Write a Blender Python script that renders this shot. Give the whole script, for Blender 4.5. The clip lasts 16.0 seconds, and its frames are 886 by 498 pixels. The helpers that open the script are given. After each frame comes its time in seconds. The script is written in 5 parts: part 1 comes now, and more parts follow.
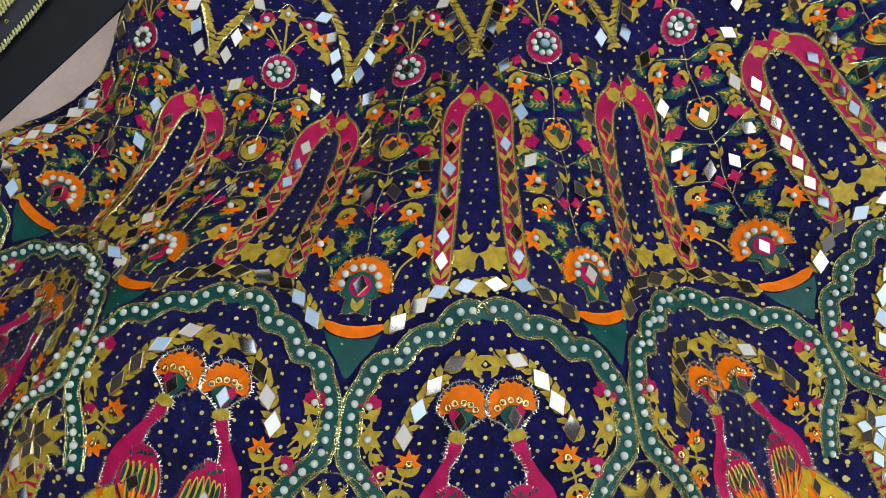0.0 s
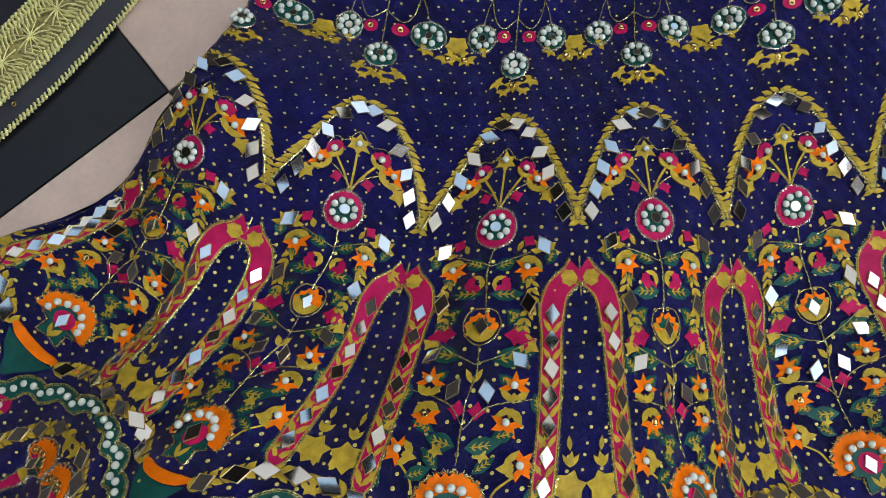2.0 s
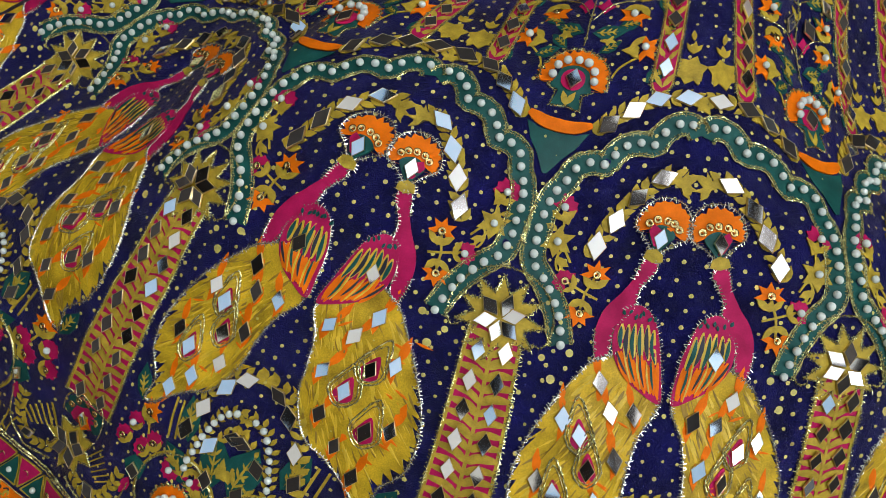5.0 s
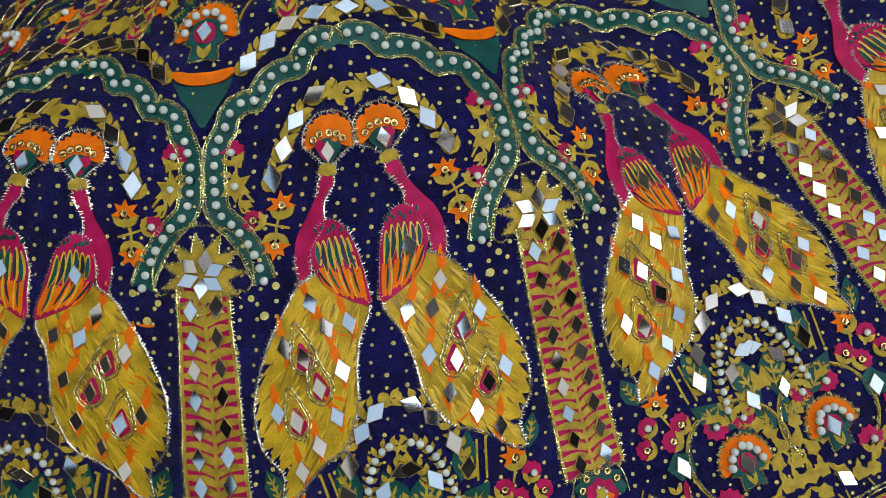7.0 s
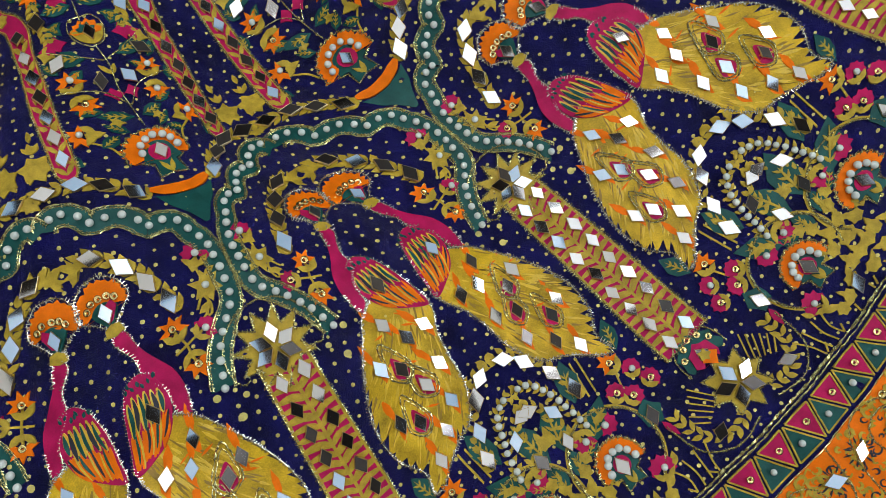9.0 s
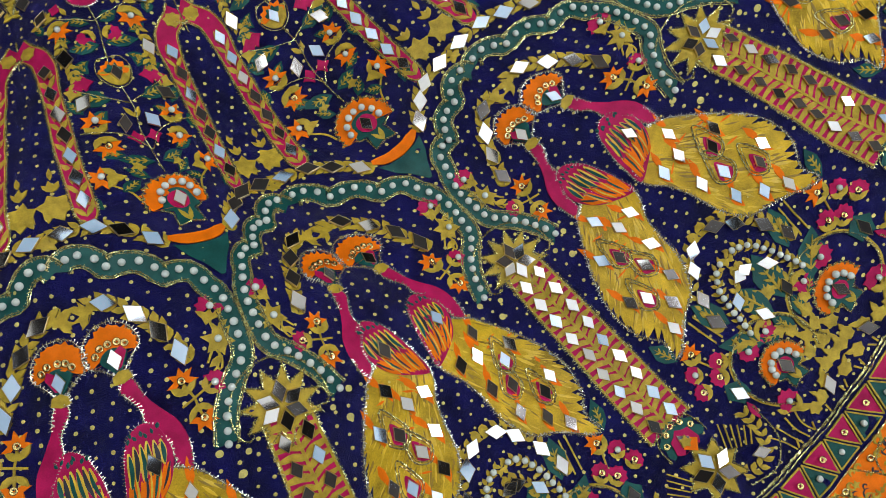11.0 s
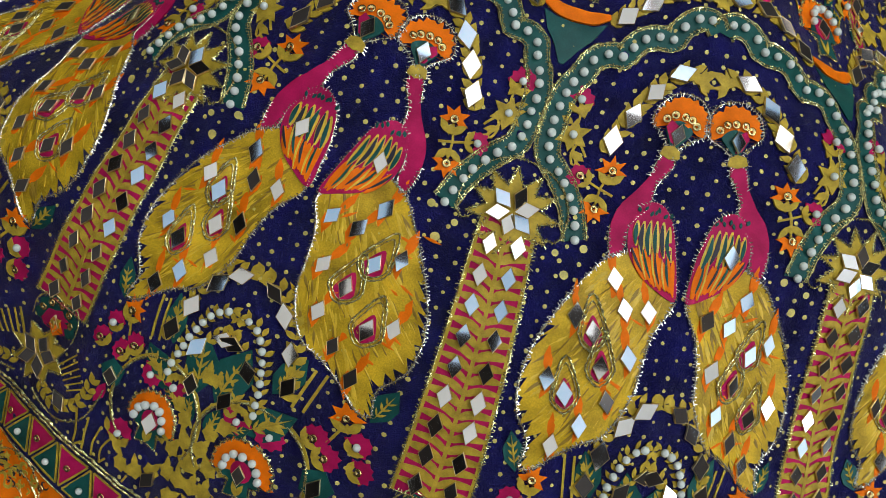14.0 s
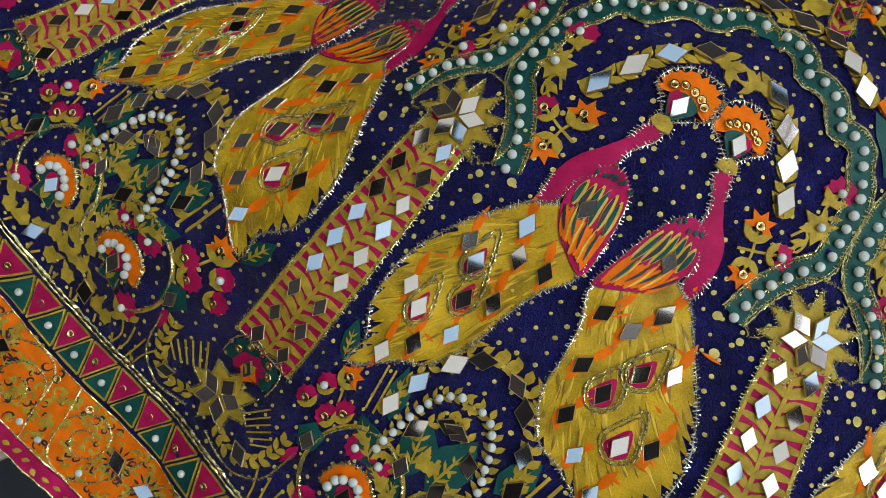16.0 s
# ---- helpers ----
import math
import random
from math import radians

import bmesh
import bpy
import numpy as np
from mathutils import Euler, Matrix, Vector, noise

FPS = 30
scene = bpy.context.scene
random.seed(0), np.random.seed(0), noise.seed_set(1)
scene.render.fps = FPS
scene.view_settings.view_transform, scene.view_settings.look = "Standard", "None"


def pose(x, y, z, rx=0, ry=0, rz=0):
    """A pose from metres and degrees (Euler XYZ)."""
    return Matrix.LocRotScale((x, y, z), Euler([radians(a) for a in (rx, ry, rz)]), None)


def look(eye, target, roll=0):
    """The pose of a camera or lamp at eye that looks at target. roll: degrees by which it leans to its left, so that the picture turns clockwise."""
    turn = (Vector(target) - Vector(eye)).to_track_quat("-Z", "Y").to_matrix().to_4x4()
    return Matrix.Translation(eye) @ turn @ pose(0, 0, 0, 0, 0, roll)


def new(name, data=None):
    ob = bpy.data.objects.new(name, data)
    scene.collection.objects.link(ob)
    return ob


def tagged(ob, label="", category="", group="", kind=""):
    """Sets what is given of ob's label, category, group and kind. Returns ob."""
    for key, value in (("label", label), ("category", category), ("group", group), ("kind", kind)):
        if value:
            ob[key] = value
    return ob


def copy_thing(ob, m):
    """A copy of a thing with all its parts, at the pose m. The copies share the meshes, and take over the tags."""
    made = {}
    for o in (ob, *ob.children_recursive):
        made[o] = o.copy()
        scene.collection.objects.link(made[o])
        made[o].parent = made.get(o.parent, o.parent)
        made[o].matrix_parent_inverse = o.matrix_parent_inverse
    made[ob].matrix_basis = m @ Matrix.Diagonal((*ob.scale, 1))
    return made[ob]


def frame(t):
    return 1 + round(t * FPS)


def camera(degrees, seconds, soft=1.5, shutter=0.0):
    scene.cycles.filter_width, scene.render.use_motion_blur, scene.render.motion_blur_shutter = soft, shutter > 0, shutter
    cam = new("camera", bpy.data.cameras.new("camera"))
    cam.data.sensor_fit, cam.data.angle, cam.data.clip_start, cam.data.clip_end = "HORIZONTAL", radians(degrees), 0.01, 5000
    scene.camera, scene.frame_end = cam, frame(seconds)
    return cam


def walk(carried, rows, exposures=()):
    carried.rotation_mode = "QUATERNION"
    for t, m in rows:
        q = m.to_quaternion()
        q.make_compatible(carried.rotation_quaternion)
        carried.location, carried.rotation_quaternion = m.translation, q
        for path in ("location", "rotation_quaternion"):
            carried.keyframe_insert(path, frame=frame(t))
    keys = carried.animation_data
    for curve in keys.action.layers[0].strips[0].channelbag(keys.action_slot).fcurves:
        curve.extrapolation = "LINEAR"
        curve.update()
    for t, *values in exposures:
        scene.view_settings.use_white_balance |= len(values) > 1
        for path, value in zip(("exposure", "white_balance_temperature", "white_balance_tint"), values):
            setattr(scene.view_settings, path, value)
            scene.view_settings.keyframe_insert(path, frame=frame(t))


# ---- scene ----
import mathutils
# ---- camera and its walk ----
cam = camera(59.3, 16.0, soft=0.8)
METRES, EYE, TILT, LEAN, TURN = 1.7, 0.739, -80.3, 5.1, 0.0
ROWS = [
    (0.0, 0.0, 0.0, 0.0, 0.0, 0.0, -0.0),
    (0.5, -0.0157, 0.0248, 0.0439, -1.65, -0.04, -0.97),
    (1.0, -0.0313, 0.0523, 0.0705, -3.32, 0.12, -1.95),
    (1.5, -0.0464, 0.0616, 0.0856, -4.42, 0.22, -3.36),
    (2.0, -0.0745, 0.0578, 0.0847, -4.75, 0.21, -5.22),
    (2.5, -0.1073, 0.0488, 0.0673, -4.23, -0.18, -7.48),
    (3.0, -0.1214, 0.0423, 0.036, -3.2, -0.75, -9.82),
    (3.5, -0.1244, 0.0403, 0.0052, -1.91, -1.66, -11.53),
    (4.0, -0.1187, 0.0392, -0.0321, -0.56, -2.55, -12.31),
    (4.2, -0.112, 0.0355, -0.0431, -0.06, -2.99, -12.34),
    (6.3, 0.0026, 0.0179, -0.1052, 1.64, -3.06, 0.97),
    (6.5, 0.0171, 0.0175, -0.1053, 1.45, -3.28, 3.22),
    (7.0, 0.0561, 0.0195, -0.1083, 0.62, -3.12, 8.89),
    (7.5, 0.0906, 0.0183, -0.1083, -0.38, -2.82, 13.59),
    (8.0, 0.1158, 0.0152, -0.107, -1.38, -2.23, 17.7),
    (8.5, 0.1354, 0.0119, -0.1031, -2.42, -1.64, 20.91),
    (9.0, 0.1563, 0.0131, -0.1011, -3.54, -1.18, 23.47),
    (9.2, 0.1664, 0.0118, -0.0981, -4.25, -1.0, 24.34),
    (11.3, 0.1091, 0.0052, -0.0727, -8.11, 0.41, 15.09),
    (11.5, 0.0902, 0.008, -0.0795, -6.88, 0.88, 12.66),
    (12.0, 0.0431, 0.0105, -0.0945, -5.78, 0.48, 5.95),
    (12.5, 0.0032, 0.0169, -0.1156, -4.41, -0.22, 0.04),
    (13.0, -0.0336, 0.0172, -0.1235, -3.39, -1.07, -4.76),
    (13.5, -0.0613, 0.0242, -0.1263, -2.82, -1.94, -8.39),
    (14.0, -0.0934, 0.0394, -0.1262, -2.58, -2.89, -11.59),
    (14.5, -0.1217, 0.0563, -0.1245, -2.49, -3.6, -14.27),
    (15.0, -0.1493, 0.0772, -0.127, -2.41, -4.24, -16.49),
    (15.5, -0.1752, 0.0816, -0.1213, -2.15, -4.61, -18.46),
    (16.0, -0.1986, 0.0842, -0.1138, -1.73, -4.93, -20.23),
]
walk(cam, [(t, pose(0, 0, EYE, TILT, LEAN, TURN) @ pose(METRES * x, METRES * y, METRES * z, 90 + pitch, roll, yaw)) for t, x, y, z, yaw, pitch, roll in ROWS],
     exposures=[(0.0, -0.36), (4.0, -0.24), (7.0, -0.55), (13.0, -0.5), (16.0, -0.36)])

# ---- light ----
world = bpy.data.worlds.new("world")
scene.world = world
world.use_nodes = True
world.node_tree.nodes["Background"].inputs[0].default_value = (0.75, 0.85, 1.0, 1)
world.node_tree.nodes["Background"].inputs[1].default_value = 0.3


def area_lamp(name, eye, target, sx, sy, watts, colour):
    d = bpy.data.lights.new(name, "AREA")
    d.shape, d.size, d.size_y, d.energy, d.color = "RECTANGLE", sx, sy, watts, colour
    ob = new(name, d)
    ob.matrix_world = look(eye, target)
    return ob


# Side light added to balance the brightness; no window is known there.
area_lamp("window_light", (3.1, -0.9, 1.6), (0.0, 0.0, 0.1), 1.2, 1.3, 60, (0.72, 0.84, 1.0))
# Unseen bulbs, number and places chosen for cord sparkle and brightness.
ADDED_BULBS = ((0.75, 0.35), (0.85, 1.05), (1.25, -0.45), (0.4, 0.75))
for bx, by in ADDED_BULBS:
    spot = bpy.data.lights.new("lamp_bulb_light", "POINT")
    spot.energy, spot.color, spot.shadow_soft_size = 28, (0.86, 0.92, 1.0), 0.03
    new("lamp_bulb_light", spot).location = (bx, by, 2.34)



# ---- materials ----
def material(name, colour, rough=0.6, metal=0.0, vary=0.25, scale=60.0, bump=0.3, fine=900.0, sheen=0.0, spec=0.5, coat=0.0, second=None, depth=0.001):
    m = bpy.data.materials.new(name)
    m.use_nodes = True
    nt = m.node_tree
    b = nt.nodes["Principled BSDF"]
    N = nt.nodes.new
    co = N("ShaderNodeTexCoord")
    n1 = N("ShaderNodeTexNoise")
    n1.inputs["Scale"].default_value, n1.inputs["Detail"].default_value = scale, 4
    nt.links.new(co.outputs["Object"], n1.inputs["Vector"])
    n2 = N("ShaderNodeTexNoise")
    n2.inputs["Scale"].default_value, n2.inputs["Detail"].default_value = fine, 2
    nt.links.new(co.outputs["Object"], n2.inputs["Vector"])
    add = N("ShaderNodeMath")
    add.operation = "MULTIPLY_ADD"
    add.inputs[1].default_value, add.inputs[2].default_value = 0.4, 0.0
    nt.links.new(n2.outputs[0], add.inputs[0])
    mixf = N("ShaderNodeMath")
    mixf.operation = "ADD"
    nt.links.new(add.outputs[0], mixf.inputs[0])
    nt.links.new(n1.outputs[0], mixf.inputs[1])
    ramp = N("ShaderNodeValToRGB")
    lo = [c * (1 - vary) for c in colour] if second is None else second
    hi = [min(1, c * (1 + vary)) for c in colour]
    ramp.color_ramp.elements[0].position, ramp.color_ramp.elements[0].color = 0.45, (*lo, 1)
    ramp.color_ramp.elements[1].position, ramp.color_ramp.elements[1].color = 0.95, (*hi, 1)
    nt.links.new(mixf.outputs[0], ramp.inputs[0])
    nt.links.new(ramp.outputs[0], b.inputs["Base Color"])
    b.inputs["Roughness"].default_value, b.inputs["Metallic"].default_value = rough, metal
    b.inputs["Sheen Weight"].default_value, b.inputs["Specular IOR Level"].default_value = sheen, spec
    b.inputs["Coat Weight"].default_value = coat
    if bump:
        bp = N("ShaderNodeBump")
        bp.inputs["Strength"].default_value, bp.inputs["Distance"].default_value = bump, depth
        nt.links.new(mixf.outputs[0], bp.inputs["Height"])
        nt.links.new(bp.outputs[0], b.inputs["Normal"])
    return m


# Blotchy tone puts the crinkled satin's lighter sheen patches into the colour.
NAVY = material("navy_satin", (0.0066, 0.0054, 0.08), 0.34, vary=0.55, scale=38, bump=0.8, fine=900, spec=0.36, depth=0.012)
PINK = material("pink_satin", (0.45, 0.008, 0.078), 0.55, vary=0.25, scale=70, bump=0.3, spec=0.12)
GREEN = material("green_satin", (0.008, 0.075, 0.06), 0.5, vary=0.3, scale=70, bump=0.3, spec=0.2)
ORANGE = material("orange_silk", (0.88, 0.175, 0.002), 0.6, vary=0.15, scale=90, bump=0.3, spec=0.1)
GOLD = material("gold_print", (0.46, 0.31, 0.03), 0.5, vary=0.32, scale=130, bump=0.3, spec=0.15)
TAIL = material("mustard_silk", (0.56, 0.345, 0.016), 0.45, vary=0.55, scale=40, bump=0.35, spec=0.15)
STRAW = material("straw_silk", (0.72, 0.46, 0.02), 0.42, vary=0.2, scale=90, bump=0.2)
OLIVE = material("olive_silk", (0.3, 0.17, 0.006), 0.5, vary=0.2, scale=90, bump=0.2)
DOT = material("gold_dot_print", (0.58, 0.46, 0.1), 0.5, vary=0.25, scale=200, bump=0)
# Both zari cords: brown-to-bright speckle in the colour stands in for sparkle.
CORD = material("gold_zari_cord", (1.0, 0.82, 0.36), 0.2, metal=0.8, vary=0.3, scale=420, bump=0.3, fine=1500, second=(0.42, 0.26, 0.07), depth=0.0008)
SILVER = material("pale_zari_cord", (1.0, 0.92, 0.66), 0.2, metal=0.8, vary=0.3, scale=420, bump=0.3, fine=1500, second=(0.5, 0.38, 0.18), depth=0.0008)
PEARL = material("pearl", (0.7, 0.72, 0.62), 0.14, vary=0.12, scale=300, bump=0, coat=0.6)
MIRROR = material("mirror_glass", (0.86, 0.88, 0.88), 0.04, metal=1.0, vary=0.03, scale=90, bump=0, fine=300)
RIM = material("mirror_gold_rim", (0.75, 0.58, 0.3), 0.3, metal=1.0, vary=0.2, scale=400, bump=0.3)
SEQUIN = material("gold_sequin", (0.9, 0.66, 0.25), 0.2, metal=1.0, vary=0.1, scale=300, bump=0)
DARK = material("black_print", (0.012, 0.01, 0.02), 0.6, vary=0.3, scale=100, bump=0.1)
BEIGE = material("beige_stone_tile", (0.6, 0.44, 0.35), 0.35, vary=0.12, scale=14, bump=0.05, fine=200)
BLACK = material("black_stone_tile", (0.008, 0.009, 0.012), 0.3, vary=0.3, scale=20, bump=0.05, fine=200)
LACE = material("pale_gold_lace", (0.8, 0.72, 0.3), 0.4, metal=0.2, vary=0.3, scale=300, bump=0.8, fine=1800)
LACE_GROUND = material("lace_ground", (0.34, 0.28, 0.09), 0.55, metal=0.2, vary=0.6, scale=260, bump=0.9, fine=1500, second=(0.05, 0.04, 0.015))
SCARF = material("black_scarf_cloth", (0.006, 0.006, 0.012), 0.6, vary=0.3, scale=60, bump=0.3, fine=1500)
PLASTER = material("grey_plaster", (0.1, 0.085, 0.075), 0.8, vary=0.08, scale=3, bump=0.1, fine=60)
WALLS = material("taupe_wall_paint", (0.13, 0.1, 0.08), 0.8, vary=0.08, scale=4, bump=0.1, fine=60)
GROUT = material("dark_grout", (0.1, 0.09, 0.08), 0.9, vary=0.2, scale=40, bump=0.1)
BRASS = material("lamp_brass", (0.5, 0.35, 0.15), 0.3, metal=1.0, vary=0.1, scale=40, bump=0)


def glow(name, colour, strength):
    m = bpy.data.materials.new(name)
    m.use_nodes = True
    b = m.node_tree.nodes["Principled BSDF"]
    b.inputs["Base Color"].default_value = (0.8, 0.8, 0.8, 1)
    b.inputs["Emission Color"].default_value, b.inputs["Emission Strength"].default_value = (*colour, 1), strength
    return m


# Glow of the added, unseen ceiling panels; the cool one also fills the window panes.
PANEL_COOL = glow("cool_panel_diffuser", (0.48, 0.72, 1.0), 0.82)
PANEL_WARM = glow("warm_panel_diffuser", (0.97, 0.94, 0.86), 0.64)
BULB = glow("bulb_glass", (1.0, 0.95, 0.9), 30.0)

# ---- the lie of the skirt: lines of its pattern on the floor, from waist to hem ----
LEVELS = np.array([0.56, 0.4, 0.28, 0.17, 0.075, 0, -0.1, -0.2, -0.3, -0.4, -0.51])
SEAM = {}


def seam(u, xs, ys):
    SEAM[u] = np.array([xs, ys])


seam(-2.5, [-0.333, -0.362, -0.402, -0.472, -0.547, -0.598, -0.663, -0.735, -0.819, -0.917, -1.04],
     [0.574, 0.435, 0.329, 0.281, 0.262, 0.229, 0.157, 0.09, 0.035, -0.033, -0.125])
seam(-2, [-0.33, -0.334, -0.355, -0.397, -0.452, -0.502, -0.573, -0.633, -0.699, -0.785, -0.892],
     [0.563, 0.42, 0.326, 0.25, 0.188, 0.138, 0.074, -0.005, -0.077, -0.129, -0.169])
seam(-1.5, [-0.262, -0.261, -0.293, -0.331, -0.375, -0.409, -0.464, -0.542, -0.602, -0.637, -0.693],
     [0.554, 0.398, 0.296, 0.202, 0.131, 0.086, 0.013, -0.065, -0.151, -0.236, -0.323])
seam(-1, [-0.201, -0.21, -0.222, -0.254, -0.303, -0.34, -0.382, -0.416, -0.452, -0.5, -0.551],
     [0.549, 0.396, 0.288, 0.187, 0.11, 0.051, -0.04, -0.13, -0.22, -0.3, -0.391])
seam(-0.5, [-0.138, -0.139, -0.16, -0.182, -0.209, -0.233, -0.263, -0.301, -0.332, -0.348, -0.379],
     [0.549, 0.384, 0.269, 0.17, 0.093, 0.024, -0.076, -0.167, -0.265, -0.371, -0.479])
seam(0, [-0.083, -0.086, -0.094, -0.106, -0.12, -0.13, -0.143, -0.15, -0.161, -0.18, -0.201],
     [0.551, 0.394, 0.28, 0.171, 0.075, 0, -0.098, -0.2, -0.299, -0.405, -0.517])
seam(0.5, [-0.031, -0.032, -0.029, -0.026, -0.025, -0.021, -0.022, -0.022, -0.021, -0.02, -0.018],
     [0.555, 0.396, 0.279, 0.171, 0.083, 0.005, -0.101, -0.2, -0.298, -0.399, -0.509])
seam(1, [0.02, 0.022, 0.033, 0.047, 0.065, 0.087, 0.1, 0.105, 0.111, 0.125, 0.145],
     [0.56, 0.408, 0.295, 0.181, 0.089, 0.011, -0.09, -0.188, -0.285, -0.383, -0.487])
seam(1.5, [0.076, 0.082, 0.1, 0.113, 0.131, 0.161, 0.202, 0.23, 0.253, 0.279, 0.318],
     [0.569, 0.409, 0.293, 0.185, 0.098, 0.022, -0.069, -0.159, -0.254, -0.353, -0.452])
seam(2, [0.139, 0.146, 0.162, 0.191, 0.229, 0.269, 0.31, 0.348, 0.385, 0.431, 0.478],
     [0.583, 0.436, 0.324, 0.215, 0.122, 0.053, -0.035, -0.123, -0.212, -0.302, -0.398])
seam(2.5, [0.212, 0.211, 0.235, 0.272, 0.315, 0.357, 0.416, 0.469, 0.516, 0.568, 0.64],
     [0.603, 0.446, 0.337, 0.241, 0.16, 0.1, 0.021, -0.062, -0.149, -0.23, -0.306])
seam(3, [0.245, 0.27, 0.311, 0.364, 0.421, 0.469, 0.535, 0.603, 0.669, 0.738, 0.81],
     [0.649, 0.493, 0.387, 0.297, 0.223, 0.167, 0.097, 0.027, -0.042, -0.111, -0.188])
seam(3.5, [0.273, 0.319, 0.379, 0.446, 0.513, 0.569, 0.646, 0.724, 0.803, 0.88, 0.963],
     [0.699, 0.548, 0.448, 0.367, 0.303, 0.255, 0.196, 0.138, 0.08, 0.023, -0.042])
SU = np.array(sorted(SEAM))
GRID = np.stack([SEAM[u] for u in SU])          # line, axis, level
SLOPE = np.zeros_like(GRID)
_s = -LEVELS
for k in range(len(_s)):
    a, b = max(k - 1, 0), min(k + 1, len(_s) - 1)
    SLOPE[:, :, k] = (GRID[:, :, b] - GRID[:, :, a]) / (_s[b] - _s[a])
PAD = lambda g: np.concatenate([2 * g[:1] - g[1:2], g, 2 * g[-1:] - g[-2:-1], 3 * g[-1:] - 2 * g[-2:-1]])
GRIDP, SLOPEP = PAD(GRID), PAD(SLOPE)


def plan(U, V):
    """Pattern place (gore, height) to floor x, y."""
    U, V = np.asarray(U, float), np.asarray(V, float)
    q = -V
    i = np.clip(np.searchsorted(_s, q) - 1, 0, len(_s) - 2)
    hh = _s[i + 1] - _s[i]
    f = np.clip((q - _s[i]) / hh, -1, 2)
    c = (2 * f**3 - 3 * f * f + 1, f**3 - 2 * f * f + f, -2 * f**3 + 3 * f * f, f**3 - f * f)
    su = (U - SU[0]) * 2
    j = np.clip(np.floor(su).astype(int), 0, len(SU) - 2)
    w = su - j
    out = []
    for axis in (0, 1):
        L = [c[0] * GRIDP[j + d, axis, i] + c[1] * hh * SLOPEP[j + d, axis, i] + c[2] * GRIDP[j + d, axis, i + 1] + c[3] * hh * SLOPEP[j + d, axis, i + 1] for d in range(4)]
        p, a, b, d = L
        out.append(a + 0.5 * w * (b - p + w * (2 * p - 5 * a + 4 * b - d + w * (3 * (a - b) + d - p))))
    return out[0], out[1]


# swell of the stiff underskirt: soft mounds on a plan grid, rows from hem to waist
MOUND_X = (-0.75, -0.6, -0.45, -0.3, -0.15, 0, 0.15, 0.3, 0.45, 0.6)
MOUNDS = {
    -0.5: (0.009, 0.022, -0.005, -0.007, 0.004, -0.006, 0.008, 0.003, 0.008, 0.005),
    -0.35: (0.012, -0.056, 0.019, 0.011, 0.048, 0.008, 0.030, 0.000, -0.031, 0.026),
    -0.2: (0.020, 0.011, 0.044, 0.022, 0.035, 0.080, -0.058, 0.051, -0.010, -0.015),
    -0.05: (0.002, 0.022, 0.038, 0.052, 0.041, -0.006, 0.130, -0.084, 0.032, -0.007),
    0.1: (0.032, -0.033, -0.000, 0.069, 0.035, 0.086, -0.074, 0.044, 0.001, 0.017),
    0.25: (0.009, -0.002, -0.013, -0.031, -0.013, 0.042, -0.008, 0.034, -0.019, 0.019),
    0.4: (0.025, -0.037, -0.009, 0.119, -0.024, 0.037, 0.002, -0.005, -0.002, 0.015),
    0.55: (0.005, 0.016, 0.061, -0.118, 0.020, -0.028, 0.024, 0.021, -0.006, 0.009),
}


def swell(X, Y):
    h = 0 * X
    for my, row in MOUNDS.items():
        for mx, a in zip(MOUND_X, row):
            h = h + a * np.exp(-((X - mx) ** 2 + (Y - my) ** 2) / 0.024)
    return np.maximum(h, 0.006 + 0.2 * np.maximum(h, 0))


# deeper folds: gore, width, height, reach, depth
FOLDS = ((-1.22, 0.1, 0.1, 0.09, 0.013), (-0.95, 0.09, 0.17, 0.08, 0.008), (-0.62, 0.11, 0.18, 0.09, 0.009), (-0.22, 0.1, 0.22, 0.07, 0.008), (-1.75, 0.1, 0.14, 0.1, 0.012),
         (0.1, 0.09, 0.25, 0.05, 0.006), (1.0, 0.1, 0.13, 0.08, 0.007), (1.78, 0.1, 0.2, 0.08, 0.005), (-1.02, 0.1, -0.35, 0.05, 0.012), (1.62, 0.08, -0.02, 0.05, 0.007), (-1.6, 0.1, -0.06, 0.09, 0.01))


def ripple(U, V, X, Y):
    """Small creases of the cloth, along the gores and across them."""
    r = 0.0018 * np.sin(41 * X + 9 * Y + 2.0 * np.sin(7 * Y)) * np.sin(23 * Y - 6 * X)
    r += 0.0014 * np.sin(97 * X + 40 * Y) * np.sin(61 * Y - 30 * X + 1.0)
    up = np.clip((V - 0.02) / 0.15, 0, 1)
    left = np.clip((0.4 - U) / 1.0, 0, 1)
    r += up * left * 0.009 * np.cos(2 * np.pi * (U - 0.15)) * np.exp(-((V - 0.2) / 0.12) ** 2)
    for u0, w, v0, dv, depth in FOLDS:
        r -= depth * np.exp(-(((U - u0) / w) ** 2) - ((V - v0) / dv) ** 2)
    r += 0.0007 * np.sin(310 * X + 60 * Y + 3 * np.sin(40 * Y)) * np.sin(210 * Y + 25 * X)
    return r


EDGE_V = (-0.5, -0.25, -0.12, -0.05, 0.0, 0.07, 0.14, 0.2, 0.27, 0.32, 0.36, 0.41, 0.46, 0.58)
EDGE_U = (-2.5, -2.46, -2.42, -2.38, -2.365, -2.39, -2.44, -2.46, -2.49, -2.44, -2.25, -2.06, -1.98, -1.9)
ROLL = 0.007


